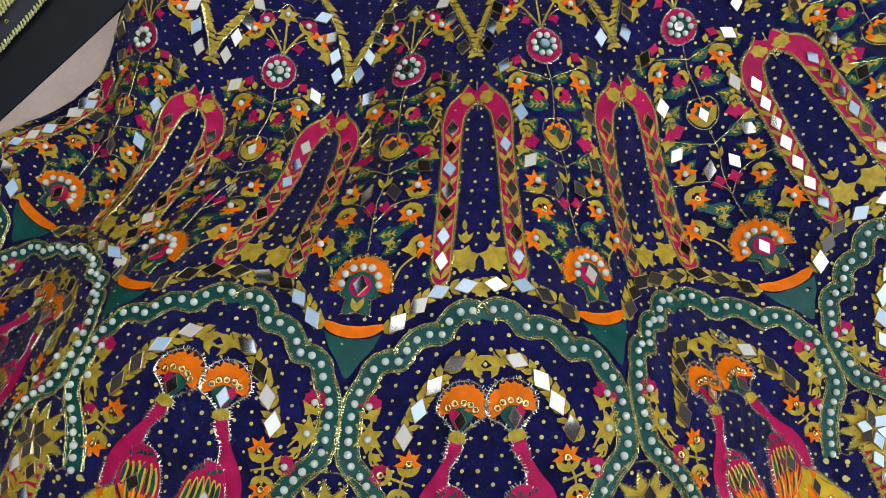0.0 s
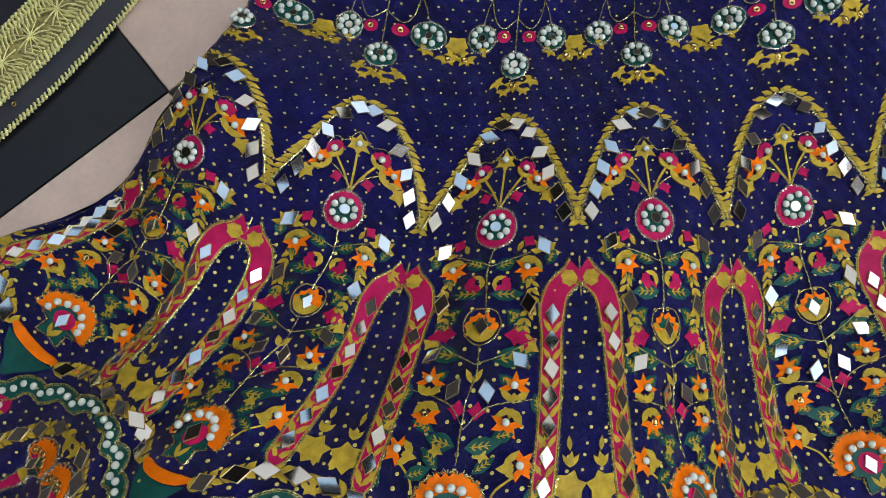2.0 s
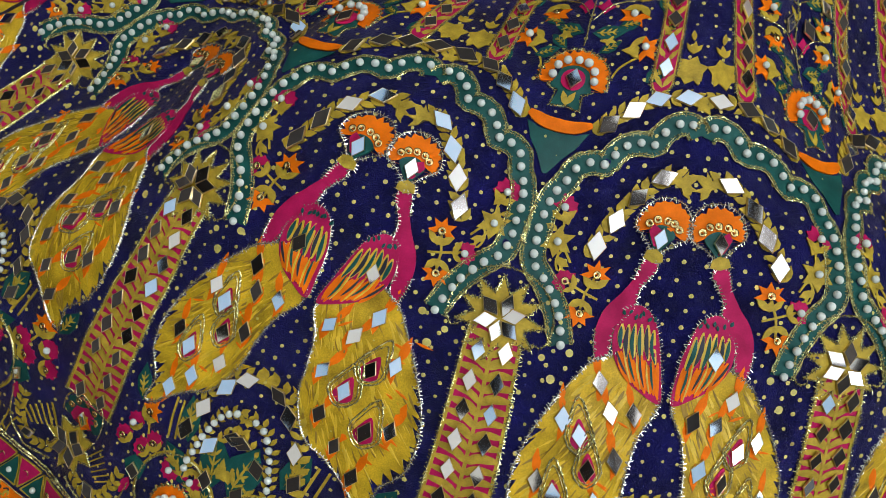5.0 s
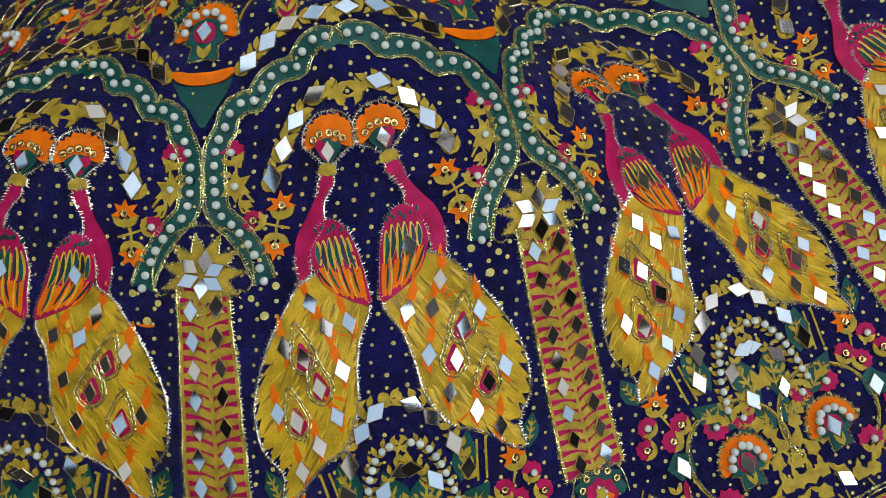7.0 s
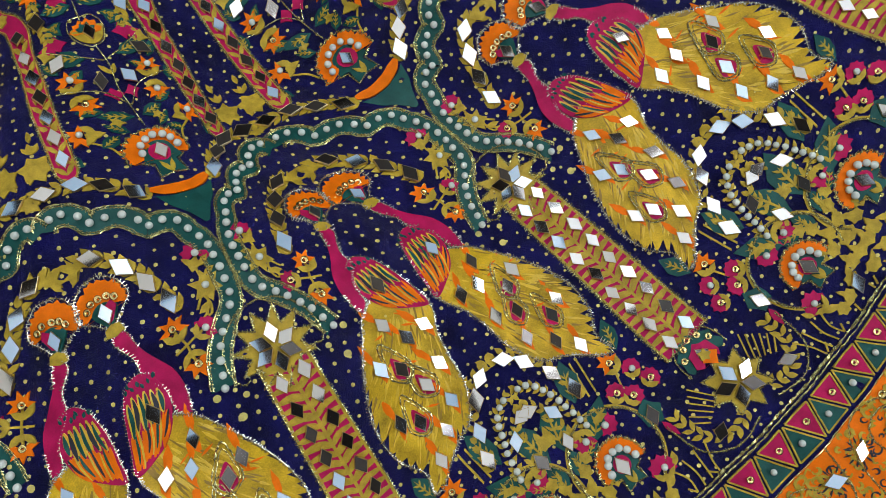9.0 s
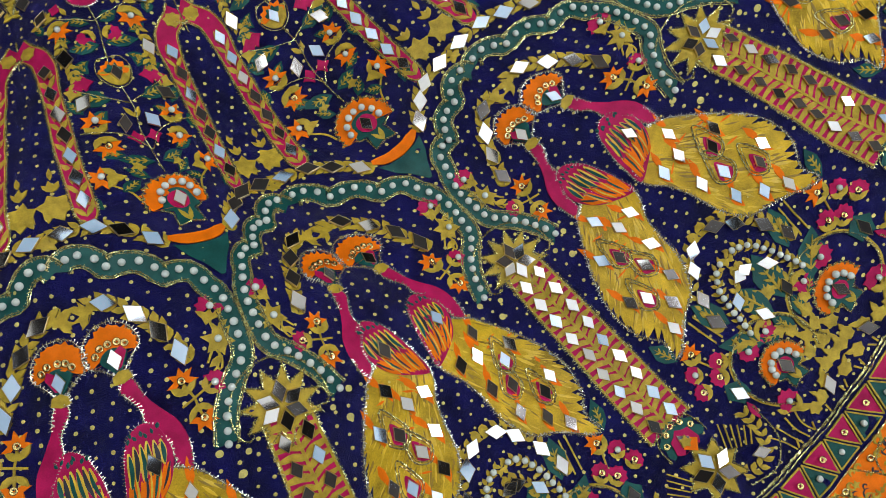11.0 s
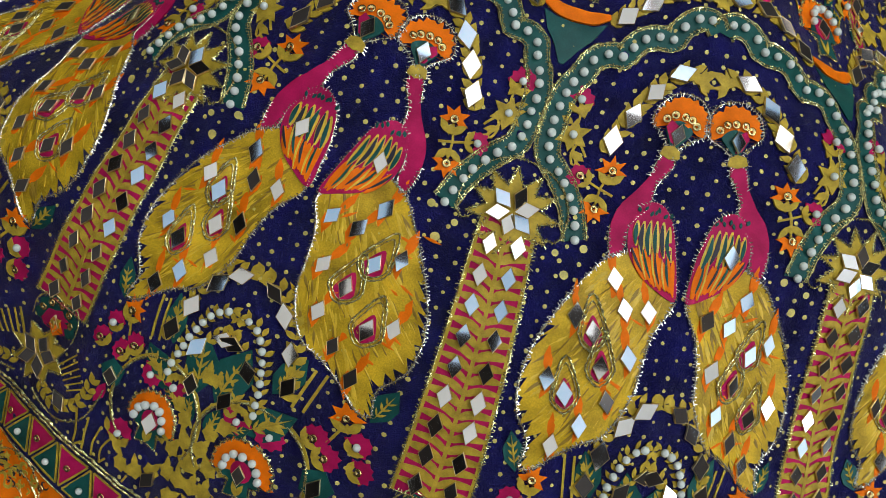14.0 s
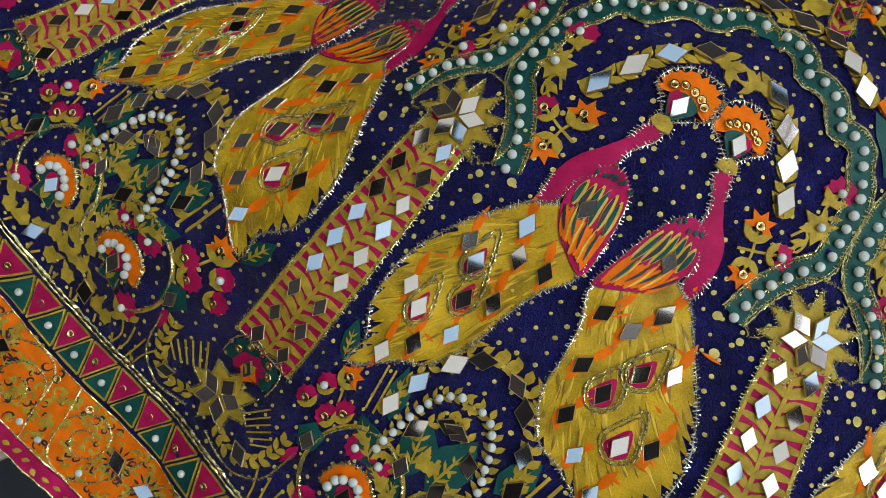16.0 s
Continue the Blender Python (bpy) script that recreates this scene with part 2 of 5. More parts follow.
def surf(U, V, lift=0.0):
    """Pattern place to a point on the cloth; past its side edge the cloth is rolled under."""
    U, V = np.asarray(U, float), np.asarray(V, float)
    side = np.interp(V, EDGE_V, EDGE_U)
    over = np.maximum(side - U, 0) * wide(V)
    Uc = np.maximum(U, side)
    X, Y = plan(Uc, V)
    X1, Y1 = plan(Uc + 0.03, V)
    n = np.hypot(X1 - X, Y1 - Y) + 1e-9
    a = np.minimum(over / ROLL, math.pi)
    back = np.maximum(over - math.pi * ROLL, 0) - ROLL * np.sin(a)
    h = swell(X, Y) + ripple(Uc, V, X, Y) + 0.004 - ROLL * (1 - np.cos(a)) + lift * np.cos(a)
    return np.stack([X + back * (X1 - X) / n, Y + back * (Y1 - Y) / n, np.where(over > 0, np.maximum(h, 0.001), h)], -1)


GORE_V = (-0.5, -0.4, -0.3, -0.2, -0.1, 0, 0.1, 0.2, 0.3, 0.4, 0.5)
GORE_W = (0.336, 0.314, 0.289, 0.262, 0.234, 0.206, 0.178, 0.153, 0.131, 0.114, 0.102)
wide = lambda v: np.interp(v, GORE_V, GORE_W)


def inside_skirt(u, v):
    left = np.interp(v, (-0.5, -0.1, 0.0, 0.16, 0.32, 0.5), (-2.53, -2.53, -2.53, -2.53, -2.45, -2.38))
    right = np.interp(v, (-0.5, 0.1, 0.3, 0.5), (3.4, 3.4, 2.93, 2.85))
    return left < u < right


class Frame:
    """A spot of the pattern: turns local metres (a across, b towards the waist) into pattern places. flip mirrors it."""

    def __init__(self, u, v, flip=1, turn=0.0, size=1.0):
        self.u, self.v, self.flip, self.size = u, v, flip, size
        self.c, self.s = math.cos(radians(turn)), math.sin(radians(turn))

    def __call__(self, pts):
        p = np.asarray(pts, float).reshape(-1, 2) * self.size
        a, b = p[:, 0] * self.c - p[:, 1] * self.s, p[:, 0] * self.s + p[:, 1] * self.c
        v = self.v + b
        return self.u + self.flip * a / wide(v), v

    def sub(self, a, b, turn=0.0, size=1.0):
        u, v = self([(a, b)])
        f = Frame(float(u[0]), float(v[0]), self.flip, 0, self.size * size)
        t = radians(turn)
        f.c, f.s = self.c * math.cos(t) - self.s * math.sin(t), self.s * math.cos(t) + self.c * math.sin(t)
        return f


class Broad(Frame):
    """The same, with the distance across given in gores and the height as it is in the pattern."""

    def __call__(self, pts):
        p = np.asarray(pts, float).reshape(-1, 2)
        return self.u + self.flip * p[:, 0], p[:, 1]

    def sub(self, a, b, turn=0.0, size=1.0):
        return Frame(self.u + self.flip * a, b, self.flip, turn, size)


def smooth(pts, n=4, closed=False):
    p = np.asarray(pts, float)
    m = len(p)
    out = []
    for i in range(m if closed else m - 1):
        g = (lambda k: p[k % m]) if closed else (lambda k: p[min(max(k, 0), m - 1)])
        a, b, c, d = g(i - 1), g(i), g(i + 1), g(i + 2)
        for k in range(n):
            f = k / n
            out.append(b + 0.5 * f * (c - a + f * (2 * a - 5 * b + 4 * c - d + f * (3 * (b - c) + d - a))))
    if not closed:
        out.append(p[-1])
    return np.array(out)


def even(pts, step):
    """Points at even steps along a polyline."""
    p = np.asarray(pts, float)
    d = np.r_[0, np.cumsum(np.hypot(*np.diff(p, axis=0).T))]
    n = max(2, int(round(d[-1] / step)) + 1)
    s = np.linspace(0, d[-1], n)
    return np.stack([np.interp(s, d, p[:, 0]), np.interp(s, d, p[:, 1])], 1)


rng = random.Random(7)


class Cut:
    """One piece of cloth work: gathers flat shapes and cords in pattern places, then lays them on the skirt as one mesh."""

    def __init__(self):
        self.u, self.v, self.z, self.f, self.xyz, self.same = [], [], [], [], {}, []

    def add(self, U, V, Z, faces):
        o = len(self.u)
        self.u += list(U)
        self.v += list(V)
        self.z += list(np.broadcast_to(Z, np.shape(U)))
        self.f += [tuple(o + k for k in f) for f in faces]

    def rim(self, U, V, lift):
        """The cut edge of a piece, down to the cloth."""
        n = len(U)
        o = len(self.u)
        self.add(np.r_[U, U], np.r_[V, V], np.r_[np.full(n, lift), np.full(n, -0.0006)], [(k, n + k, n + (k + 1) % n, (k + 1) % n) for k in range(n)])
        self.same.append((o, o - 1))

    def shape(self, fr, pts, lift=0.0012, cell=0.01, broad=False):
        """A filled outline with a rim that goes down to the cloth."""
        p = np.asarray(pts, float)
        lo, hi = p.min(0), p.max(0)
        cx, cy = (cell / wide(float(p[:, 1].mean())), cell) if broad else (cell, cell)
        gx, gy = np.arange(lo[0] + cx / 2, hi[0], cx), np.arange(lo[1] + cy / 2, hi[1], cy)
        inner = [Vector((x, y)) for x in gx for y in gy]
        n = len(p)
        scale = Vector((1 / cx, 1 / cy))
        vs = [Vector((x * scale.x, y * scale.y)) for x, y in p] + [Vector((q.x * scale.x, q.y * scale.y)) for q in inner]
        V2, _, F2, *_ = mathutils.geometry.delaunay_2d_cdt(vs, [], [list(range(n))], 1, 1e-6)
        q = np.array([(w.x / scale.x, w.y / scale.y) for w in V2])
        U, V = fr(q)
        self.add(U, V, lift, F2)
        U, V = fr(p)
        self.rim(U, V, lift)

    def ribbon(self, fr, spine, width, lift=0.0012):
        """A strip along a line; width: half widths along it."""
        p = np.asarray(spine, float)
        if isinstance(fr, Broad):
            U, V = fr(p)
            k = wide(V)
            t = np.gradient(np.stack([U * k, V], 1), axis=0)
        else:
            t = np.gradient(p, axis=0)
        t /= np.linalg.norm(t, axis=1)[:, None] + 1e-9
        nrm = np.stack([-t[:, 1], t[:, 0]], 1) * np.broadcast_to(np.asarray(width, float), (len(p),))[:, None]
        if isinstance(fr, Broad):
            A, B = (U + nrm[:, 0] / k, V + nrm[:, 1]), (U - nrm[:, 0] / k, V - nrm[:, 1])
        else:
            A, B = fr(p + nrm), fr(p - nrm)
        n = len(p)
        Us, Vs = np.r_[A[0], B[0], A[0], B[0]], np.r_[A[1], B[1], A[1], B[1]]
        Z = np.r_[np.full(2 * n, lift), np.full(2 * n, -0.0008)]
        F = []
        for i in range(n - 1):
            F += [(i, i + 1, n + i + 1, n + i), (2 * n + i, 2 * n + i + 1, i + 1, i), (n + i, n + i + 1, 3 * n + i + 1, 3 * n + i)]
        self.add(Us, Vs, Z, F)

    def panel(self, fr, v, half, lift=0.0011, across=7):
        """An upright panel that follows the cloth; half: half widths in metres at the heights v."""
        s = np.linspace(-1, 1, across)
        U = np.concatenate([fr.u + s * h / wide(y) for y, h in zip(v, half)])
        V = np.repeat(v, across)
        n = len(v)
        self.add(U, V, lift, [(j * across + i, j * across + i + 1, (j + 1) * across + i + 1, (j + 1) * across + i) for j in range(n - 1) for i in range(across - 1)])
        edge = [(fr.u - h / wide(y), y) for y, h in zip(v, half)] + [(fr.u + h / wide(y), y) for y, h in zip(v[::-1], half[::-1])]
        self.rim(np.array([e[0] for e in edge]), np.array([e[1] for e in edge]), lift)

    def leaf(self, fr, a, b, turn, length, width, lift=0.0014):
        f = fr.sub(a, b, turn)
        w = width * rng.uniform(0.68, 0.95)
        L = length * rng.uniform(0.9, 1.1)
        p = [(0, 0), (0.3 * L, w * 0.42), (0.6 * L, w * 0.46), (L, 0.02 * w), (0.6 * L, -w * 0.46), (0.3 * L, -w * 0.42), (0.5 * L, 0)]
        U, V = f(p)
        z = np.array([lift] * 6 + [lift + 0.0003])
        self.add(U, V, z, [(k, (k + 1) % 6, 6) for k in range(6)])
        self.rim(U[:6], V[:6], lift)

    def bloom(self, fr, a, b, r, petals, deep=0.45, turn=0.0, arc=360.0, lift=0.0014, squash=1.0):
        """A flower or star with pointed petals; an arc under 360 makes a half-open one."""
        f = fr.sub(a, b, turn)
        n = petals * 2
        p = [(0, 0)]
        closed = arc >= 360
        for k in range(n + (0 if closed else 1)):
            rr = r * (1 if k % 2 == (0 if closed else 1) else deep) * rng.uniform(0.93, 1.07)
            t = radians(90 - arc / 2 + arc * k / n)
            p.append((rr * math.cos(t) * squash, rr * math.sin(t)))
        U, V = f(p)
        m = len(p) - 1
        last = m if closed else m - 1
        self.add(U, V, np.r_[[lift + 0.0003], np.full(m, lift)], [(0, 1 + k, 1 + (k + 1) % m) for k in range(last)])
        self.rim(U[1:], V[1:], lift)

    def disc(self, fr, a, b, r, lift=0.0008, n=8, squash=1.0):
        f = fr.sub(a, b)
        p = [(0, 0)] + [(r * squash * math.cos(2 * math.pi * k / n), r * math.sin(2 * math.pi * k / n)) for k in range(n)]
        U, V = f(p)
        self.add(U, V, np.r_[[lift + 0.0002], np.full(n, lift - 0.0003)], [(0, 1 + k, 1 + (k + 1) % n) for k in range(n)])

    def cord(self, fr, pts, r=0.0009, closed=False, step=0.0022, lift=0.0014, rough=0.45):
        """A twisted metal thread couched along a line, uneven from stitch to stitch."""
        if isinstance(fr, Broad):
            U, V = fr(pts)
            k = wide(float(V.mean()))
            q = even(np.stack([(U - fr.u) * k, V], 1), step)
            U, V = fr.u + q[:, 0] / k, q[:, 1]
        else:
            q = np.asarray(pts, float)
            if closed:
                q = np.r_[q, q[:1]]
            U, V = fr(even(q, step))
        P = surf(U, V, lift)
        self.tube(P, 0.68 * r, rough)

    def tube(self, P, r, rough=0.45, sides=5):
        P = P.copy()
        n = len(P)
        if n < 2:
            return
        t = np.gradient(P, axis=0)
        t /= np.linalg.norm(t, axis=1)[:, None] + 1e-9
        s = np.cross(t, (0, 0, 1.0))
        s /= np.linalg.norm(s, axis=1)[:, None] + 1e-9
        up = np.cross(s, t)
        o = len(self.u)
        pts = []
        for i in range(n):
            k = r * rng.uniform(1 - rough, 1 + rough)
            off = s[i] * rng.uniform(-0.4, 0.4) * r
            ph = rng.uniform(0, 1.2)
            for j in range(sides):
                a = 2 * math.pi * j / sides + ph * 0.4
                pts.append(P[i] + off + k * (math.cos(a) * s[i] + math.sin(a) * up[i]))
        for j, q in enumerate(pts):
            self.xyz[o + j] = q
        m = len(pts)
        self.u += [0.0] * m
        self.v += [0.0] * m
        self.z += [0.0] * m
        for i in range(n - 1):
            for j in range(sides):
                k = (j + 1) % sides
                self.f.append((o + i * sides + j, o + i * sides + k, o + (i + 1) * sides + k, o + (i + 1) * sides + j))
        self.f += [tuple(o + j for j in reversed(range(sides))), tuple(o + (n - 1) * sides + j for j in range(sides))]

    def pieces(self, name, mat, parent, label=""):
        """Each separate piece as an object of its own."""
        root = list(range(len(self.u)))

        def find(k):
            while root[k] != k:
                root[k] = root[root[k]]
                k = root[k]
            return k

        for f in self.f:
            for k in f[1:]:
                root[find(k)] = find(f[0])
        for p, q in self.same:
            root[find(p)] = find(q)
        groups = {}
        for f in self.f:
            groups.setdefault(find(f[0]), []).append(f)
        done = []
        for fs in groups.values():
            ids = sorted({k for f in fs for k in f})
            done.append((ids, fs))
        for ids, fs in done:
            c = Cut()
            at = {k: i for i, k in enumerate(ids)}
            c.u, c.v, c.z = [self.u[k] for k in ids], [self.v[k] for k in ids], [self.z[k] for k in ids]
            c.f = [tuple(at[k] for k in f) for f in fs]
            c.made(name, mat, parent, label)

    def made(self, name, mat, parent, label="", flat=False):
        if not self.f:
            return None
        P = surf(np.array(self.u), np.array(self.v), np.array(self.z))
        for k, q in self.xyz.items():
            P[k] = q
        me = bpy.data.meshes.new(name)
        me.from_pydata(P.tolist(), [], self.f)
        bm = bmesh.new()
        bm.from_mesh(me)
        bmesh.ops.recalc_face_normals(bm, faces=bm.faces)
        up = sum(f.normal.z * f.calc_area() for f in bm.faces)
        if up < 0 and not self.xyz:
            bmesh.ops.reverse_faces(bm, faces=bm.faces)
        bm.to_mesh(me)
        bm.free()
        me.materials.append(mat)
        me.polygons.foreach_set("use_smooth", [not (flat or mat in (CORD, SILVER, LACE))] * len(me.polygons))
        if not self.xyz:
            me.set_sharp_from_angle(angle=radians(38))
        ob = new(name, me)
        ob.parent = parent
        return tagged(ob, label)


def solid(name, bm, mat, parent=None, label="", shade=True):
    me = bpy.data.meshes.new(name)
    bm.to_mesh(me)
    bm.free()
    me.materials.append(mat)
    if shade:
        me.polygons.foreach_set("use_smooth", [True] * len(me.polygons))
    ob = new(name, me)
    ob.parent = parent
    return tagged(ob, label)


# ---- small hard pieces, each its own object on one shared mesh ----
def pearl_mesh():
    bm = bmesh.new()
    bmesh.ops.create_uvsphere(bm, u_segments=10, v_segments=6, radius=1)
    for v in bm.verts:
        v.co.z = v.co.z * 0.85 + 0.6
    me = bpy.data.meshes.new("pearl")
    bm.to_mesh(me)
    bm.free()
    me.materials.append(PEARL)
    me.polygons.foreach_set("use_smooth", [True] * len(me.polygons))
    return me


def mirror_mesh(name, outline):
    """A cut mirror 1.2 mm thick with a narrow gold rim."""
    bm = bmesh.new()
    n = len(outline)
    rings = [(1.0, -0.0004), (1.0, 0.0012), (0.95, 0.0015), (0.92, 0.0013)]
    vs = [[bm.verts.new((x * k, y * k, z)) for x, y in outline] for k, z in rings]
    for i in range(3):
        for k in range(n):
            f = bm.faces.new((vs[i][k], vs[i][(k + 1) % n], vs[i + 1][(k + 1) % n], vs[i + 1][k]))
            f.material_index = 1
    bm.faces.new(vs[3])
    bm.faces.new(list(reversed(vs[0]))).material_index = 1
    me = bpy.data.meshes.new(name)
    bm.to_mesh(me)
    bm.free()
    me.materials.append(MIRROR)
    me.materials.append(RIM)
    return me


def ring_mesh():
    """A small cupped sequin with a hole."""
    bm = bmesh.new()
    n = 10
    vs = [[bm.verts.new((k * math.cos(2 * math.pi * j / n), k * math.sin(2 * math.pi * j / n), z)) for j in range(n)] for k, z in ((1.0, 0.1), (1.0, 0.35), (0.6, 0.25), (0.28, 0.05))]
    for i in range(3):
        for j in range(n):
            bm.faces.new((vs[i][j], vs[i][(j + 1) % n], vs[i + 1][(j + 1) % n], vs[i + 1][j]))
    me = bpy.data.meshes.new("sequin")
    bm.to_mesh(me)
    bm.free()
    me.materials.append(SEQUIN)
    me.polygons.foreach_set("use_smooth", [True] * len(me.polygons))
    return me


PEARL_ME = pearl_mesh()
DIAMOND_ME = mirror_mesh("mirror", [(0.0065, 0), (0, 0.0102), (-0.0065, 0), (0, -0.0102)])
ROUND_ME = mirror_mesh("round_mirror", [(0.006 * math.cos(k * math.pi / 7), 0.006 * math.sin(k * math.pi / 7)) for k in range(14)])
RING_ME = ring_mesh()
HARD = []


def settle(name, me, fr, a, b, parent, size=1.0, turn=0.0, tilt=0.0, lift=0.0012):
    """Sews a hard piece on at a spot of the pattern, square to the cloth, with a slight tilt of its own."""
    HARD.append((name, me, fr.sub(a, b, turn), parent, size, tilt, lift))


def sew_all():
    U, V, U1, V1, U2, V2 = [], [], [], [], [], []
    for _, _, f, *_ in HARD:
        for (A, B), p in (((U, V), (0, 0)), ((U1, V1), (0.004, 0)), ((U2, V2), (0, 0.004))):
            q = f([p])
            A.append(q[0][0])
            B.append(q[1][0])
    P, X, Y = surf(np.array(U), np.array(V)), surf(np.array(U1), np.array(V1)), surf(np.array(U2), np.array(V2))
    for k, (name, me, f, parent, size, tilt, lift) in enumerate(HARD):
        x, y = Vector(X[k] - P[k]), Vector(Y[k] - P[k])
        n = x.cross(y)
        if n.z < 0:
            n = -n
        n.normalize()
        n = (n + Vector((rng.gauss(0, tilt), rng.gauss(0, tilt), 0))).normalized()
        y = (y - n * y.dot(n)).normalized()
        x = y.cross(n).normalized()
        ob = new(name, me)
        ob.matrix_world = Matrix.Translation(Vector(P[k]) + n * lift) @ Matrix((x, y, n)).transposed().to_4x4() @ Matrix.Diagonal((size, size, size, 1))
        ob.parent = parent


def diamond(fr, a, b, parent, turn=0.0, size=1.0, lift=0.0022):
    settle("mirror", DIAMOND_ME, fr, a, b, parent, size * rng.uniform(0.93, 1.07), turn + rng.uniform(-6, 6), 0.045, lift)


def pearl(fr, a, b, parent, r=0.0032, lift=0.0012):
    settle("pearl", PEARL_ME, fr, a, b, parent, r * rng.uniform(0.94, 1.06), 0, 0.02, lift)


def sequin(fr, a, b, parent, r=0.0034, lift=0.0018):
    settle("sequin", RING_ME, fr, a, b, parent, r, 0, 0.06, lift)

# ---- room ----
def box(bm, x0, y0, z0, x1, y1, z1):
    m = Matrix.Translation(((x0 + x1) / 2, (y0 + y1) / 2, (z0 + z1) / 2)) @ Matrix.Diagonal((x1 - x0, y1 - y0, z1 - z0, 1))
    return bmesh.ops.create_cube(bm, size=1, matrix=m)


def slab(name, dims, mat, label, category):
    bm = bmesh.new()
    box(bm, *dims)
    return tagged(solid(name, bm, mat, None, label, False), "", category, "", "structure")


# Unseen ceiling and walls, added for mirror reflections; their dull tones give dark mirrors.
slab("ceiling", (-3.2, -3.2, 2.6, 3.2, 5.0, 2.7), PLASTER, "plain grey plaster ceiling of the room", "ceiling")
slab("wall_north", (-3.2, 5.0, 0, 3.2, 5.1, 2.6), WALLS, "plain taupe painted wall of the room", "wall")
slab("wall_south", (-3.2, -3.3, 0, 3.2, -3.2, 2.6), WALLS, "plain taupe painted wall of the room", "wall")
slab("wall_west", (-3.3, -3.3, 0, -3.2, 5.1, 2.6), WALLS, "plain taupe painted wall of the room", "wall")
slab("wall_east", (3.2, -3.3, 0, 3.3, 5.1, 2.6), WALLS, "plain taupe painted wall of the room", "wall")
floor = slab("floor", (-3.3, -3.3, -0.1, 3.3, 5.1, -0.006), GROUT, "chequered floor of beige and black stone tiles", "floor")


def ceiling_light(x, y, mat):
    """Square glowing ceiling panel with a thin frame, unseen, added for light and reflections."""
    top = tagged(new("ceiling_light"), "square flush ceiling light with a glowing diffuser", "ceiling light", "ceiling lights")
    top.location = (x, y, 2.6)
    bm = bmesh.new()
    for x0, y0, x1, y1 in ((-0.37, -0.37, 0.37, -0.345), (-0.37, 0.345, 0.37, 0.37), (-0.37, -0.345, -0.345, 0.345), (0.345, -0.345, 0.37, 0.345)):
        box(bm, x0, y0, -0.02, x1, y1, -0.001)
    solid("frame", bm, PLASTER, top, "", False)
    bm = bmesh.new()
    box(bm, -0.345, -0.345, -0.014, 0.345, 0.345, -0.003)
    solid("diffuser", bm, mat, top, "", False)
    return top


# Unseen panel grid, added as soft fill and as something bright in the mirrors.
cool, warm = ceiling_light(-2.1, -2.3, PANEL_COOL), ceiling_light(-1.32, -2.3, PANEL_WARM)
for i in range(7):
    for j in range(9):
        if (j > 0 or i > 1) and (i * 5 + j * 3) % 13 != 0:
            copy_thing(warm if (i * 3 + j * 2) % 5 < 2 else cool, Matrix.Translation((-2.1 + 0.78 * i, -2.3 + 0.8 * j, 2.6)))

def window():
    """Unseen frame with glowing panes in the east wall, added to go with the side light."""
    bm = bmesh.new()
    for y0, z0, y1, z1 in ((-1.6, 0.9, -0.2, 0.96), (-1.6, 2.24, -0.2, 2.3), (-1.6, 0.96, -1.54, 2.24), (-0.26, 0.96, -0.2, 2.24), (-0.92, 0.96, -0.88, 2.24)):
        box(bm, 3.16, y0, z0, 3.2, y1, z1)
    w = tagged(solid("window_1", bm, PLASTER, None, "plain window with daylight behind it", False), "", "window", "", "structure")
    for y0, y1 in ((-1.54, -0.92), (-0.88, -0.26)):
        bm = bmesh.new()
        box(bm, 3.19, y0, 0.96, 3.198, y1, 2.24)
        solid("pane", bm, PANEL_COOL, w, "", False)


window()

# ---- the skirt ----
skirt = tagged(new("skirt"), "navy satin skirt with mirrors, pearls and appliqué spread on the floor", "skirt")
cloth = Cut()
nu, nv = 420, 360
rows = []
for j in range(nv + 1):
    v = -0.515 + (0.6 + 0.515) * j / nv
    left = np.interp(v, (-0.5, -0.1, 0.0, 0.16, 0.32, 0.5), (-2.56, -2.56, -2.56, -2.56, -2.5, -2.4))
    rows.append([(u, v) for u in np.linspace(left - 0.05, float(np.interp(v, (-0.5, 0.1, 0.3, 0.5), (3.45, 3.45, 2.98, 2.9))), nu + 1)])
q = np.array(rows).reshape(-1, 2)
Z = np.zeros((nv + 1, nu + 1))
Z[:, 0] = Z[:, -1] = -0.02
Z[:, 1] = Z[:, -2] = -0.006
Z[0, :] = -0.012
cloth.add(q[:, 0], q[:, 1], Z.ravel(), [(j * (nu + 1) + i, j * (nu + 1) + i + 1, (j + 1) * (nu + 1) + i + 1, (j + 1) * (nu + 1) + i) for j in range(nv) for i in range(nu)])
cloth.made("cloth", NAVY, skirt, "navy satin cloth with soft creases")

ARCH = smooth([(0.185, -0.114), (0.155, -0.093), (0.105, -0.075), (0.048, -0.06), (0.038, -0.04), (0.042, -0.018), (0.075, 0.0), (0.14, 0.014), (0.23, 0.025), (0.31, 0.034), (0.39, 0.042), (0.46, 0.047), (0.5, 0.046)], 6)
GORES = range(-3, 4)


def metric(pts):
    """Gore widths to metres at one height, for even spacing."""
    p = np.asarray(pts, float)
    return np.stack([p[:, 0] * wide(p[:, 1]), p[:, 1]], 1)


def along(pts, step):
    """Even steps along a line given in gores and heights."""
    p = np.asarray(pts, float)
    m = metric(p)
    d = np.r_[0, np.cumsum(np.hypot(*np.diff(m, axis=0).T))]
    n = max(2, int(round(d[-1] / step)) + 1)
    s = np.linspace(0, d[-1], n)
    return np.stack([np.interp(s, d, p[:, 0]), np.interp(s, d, p[:, 1])], 1)


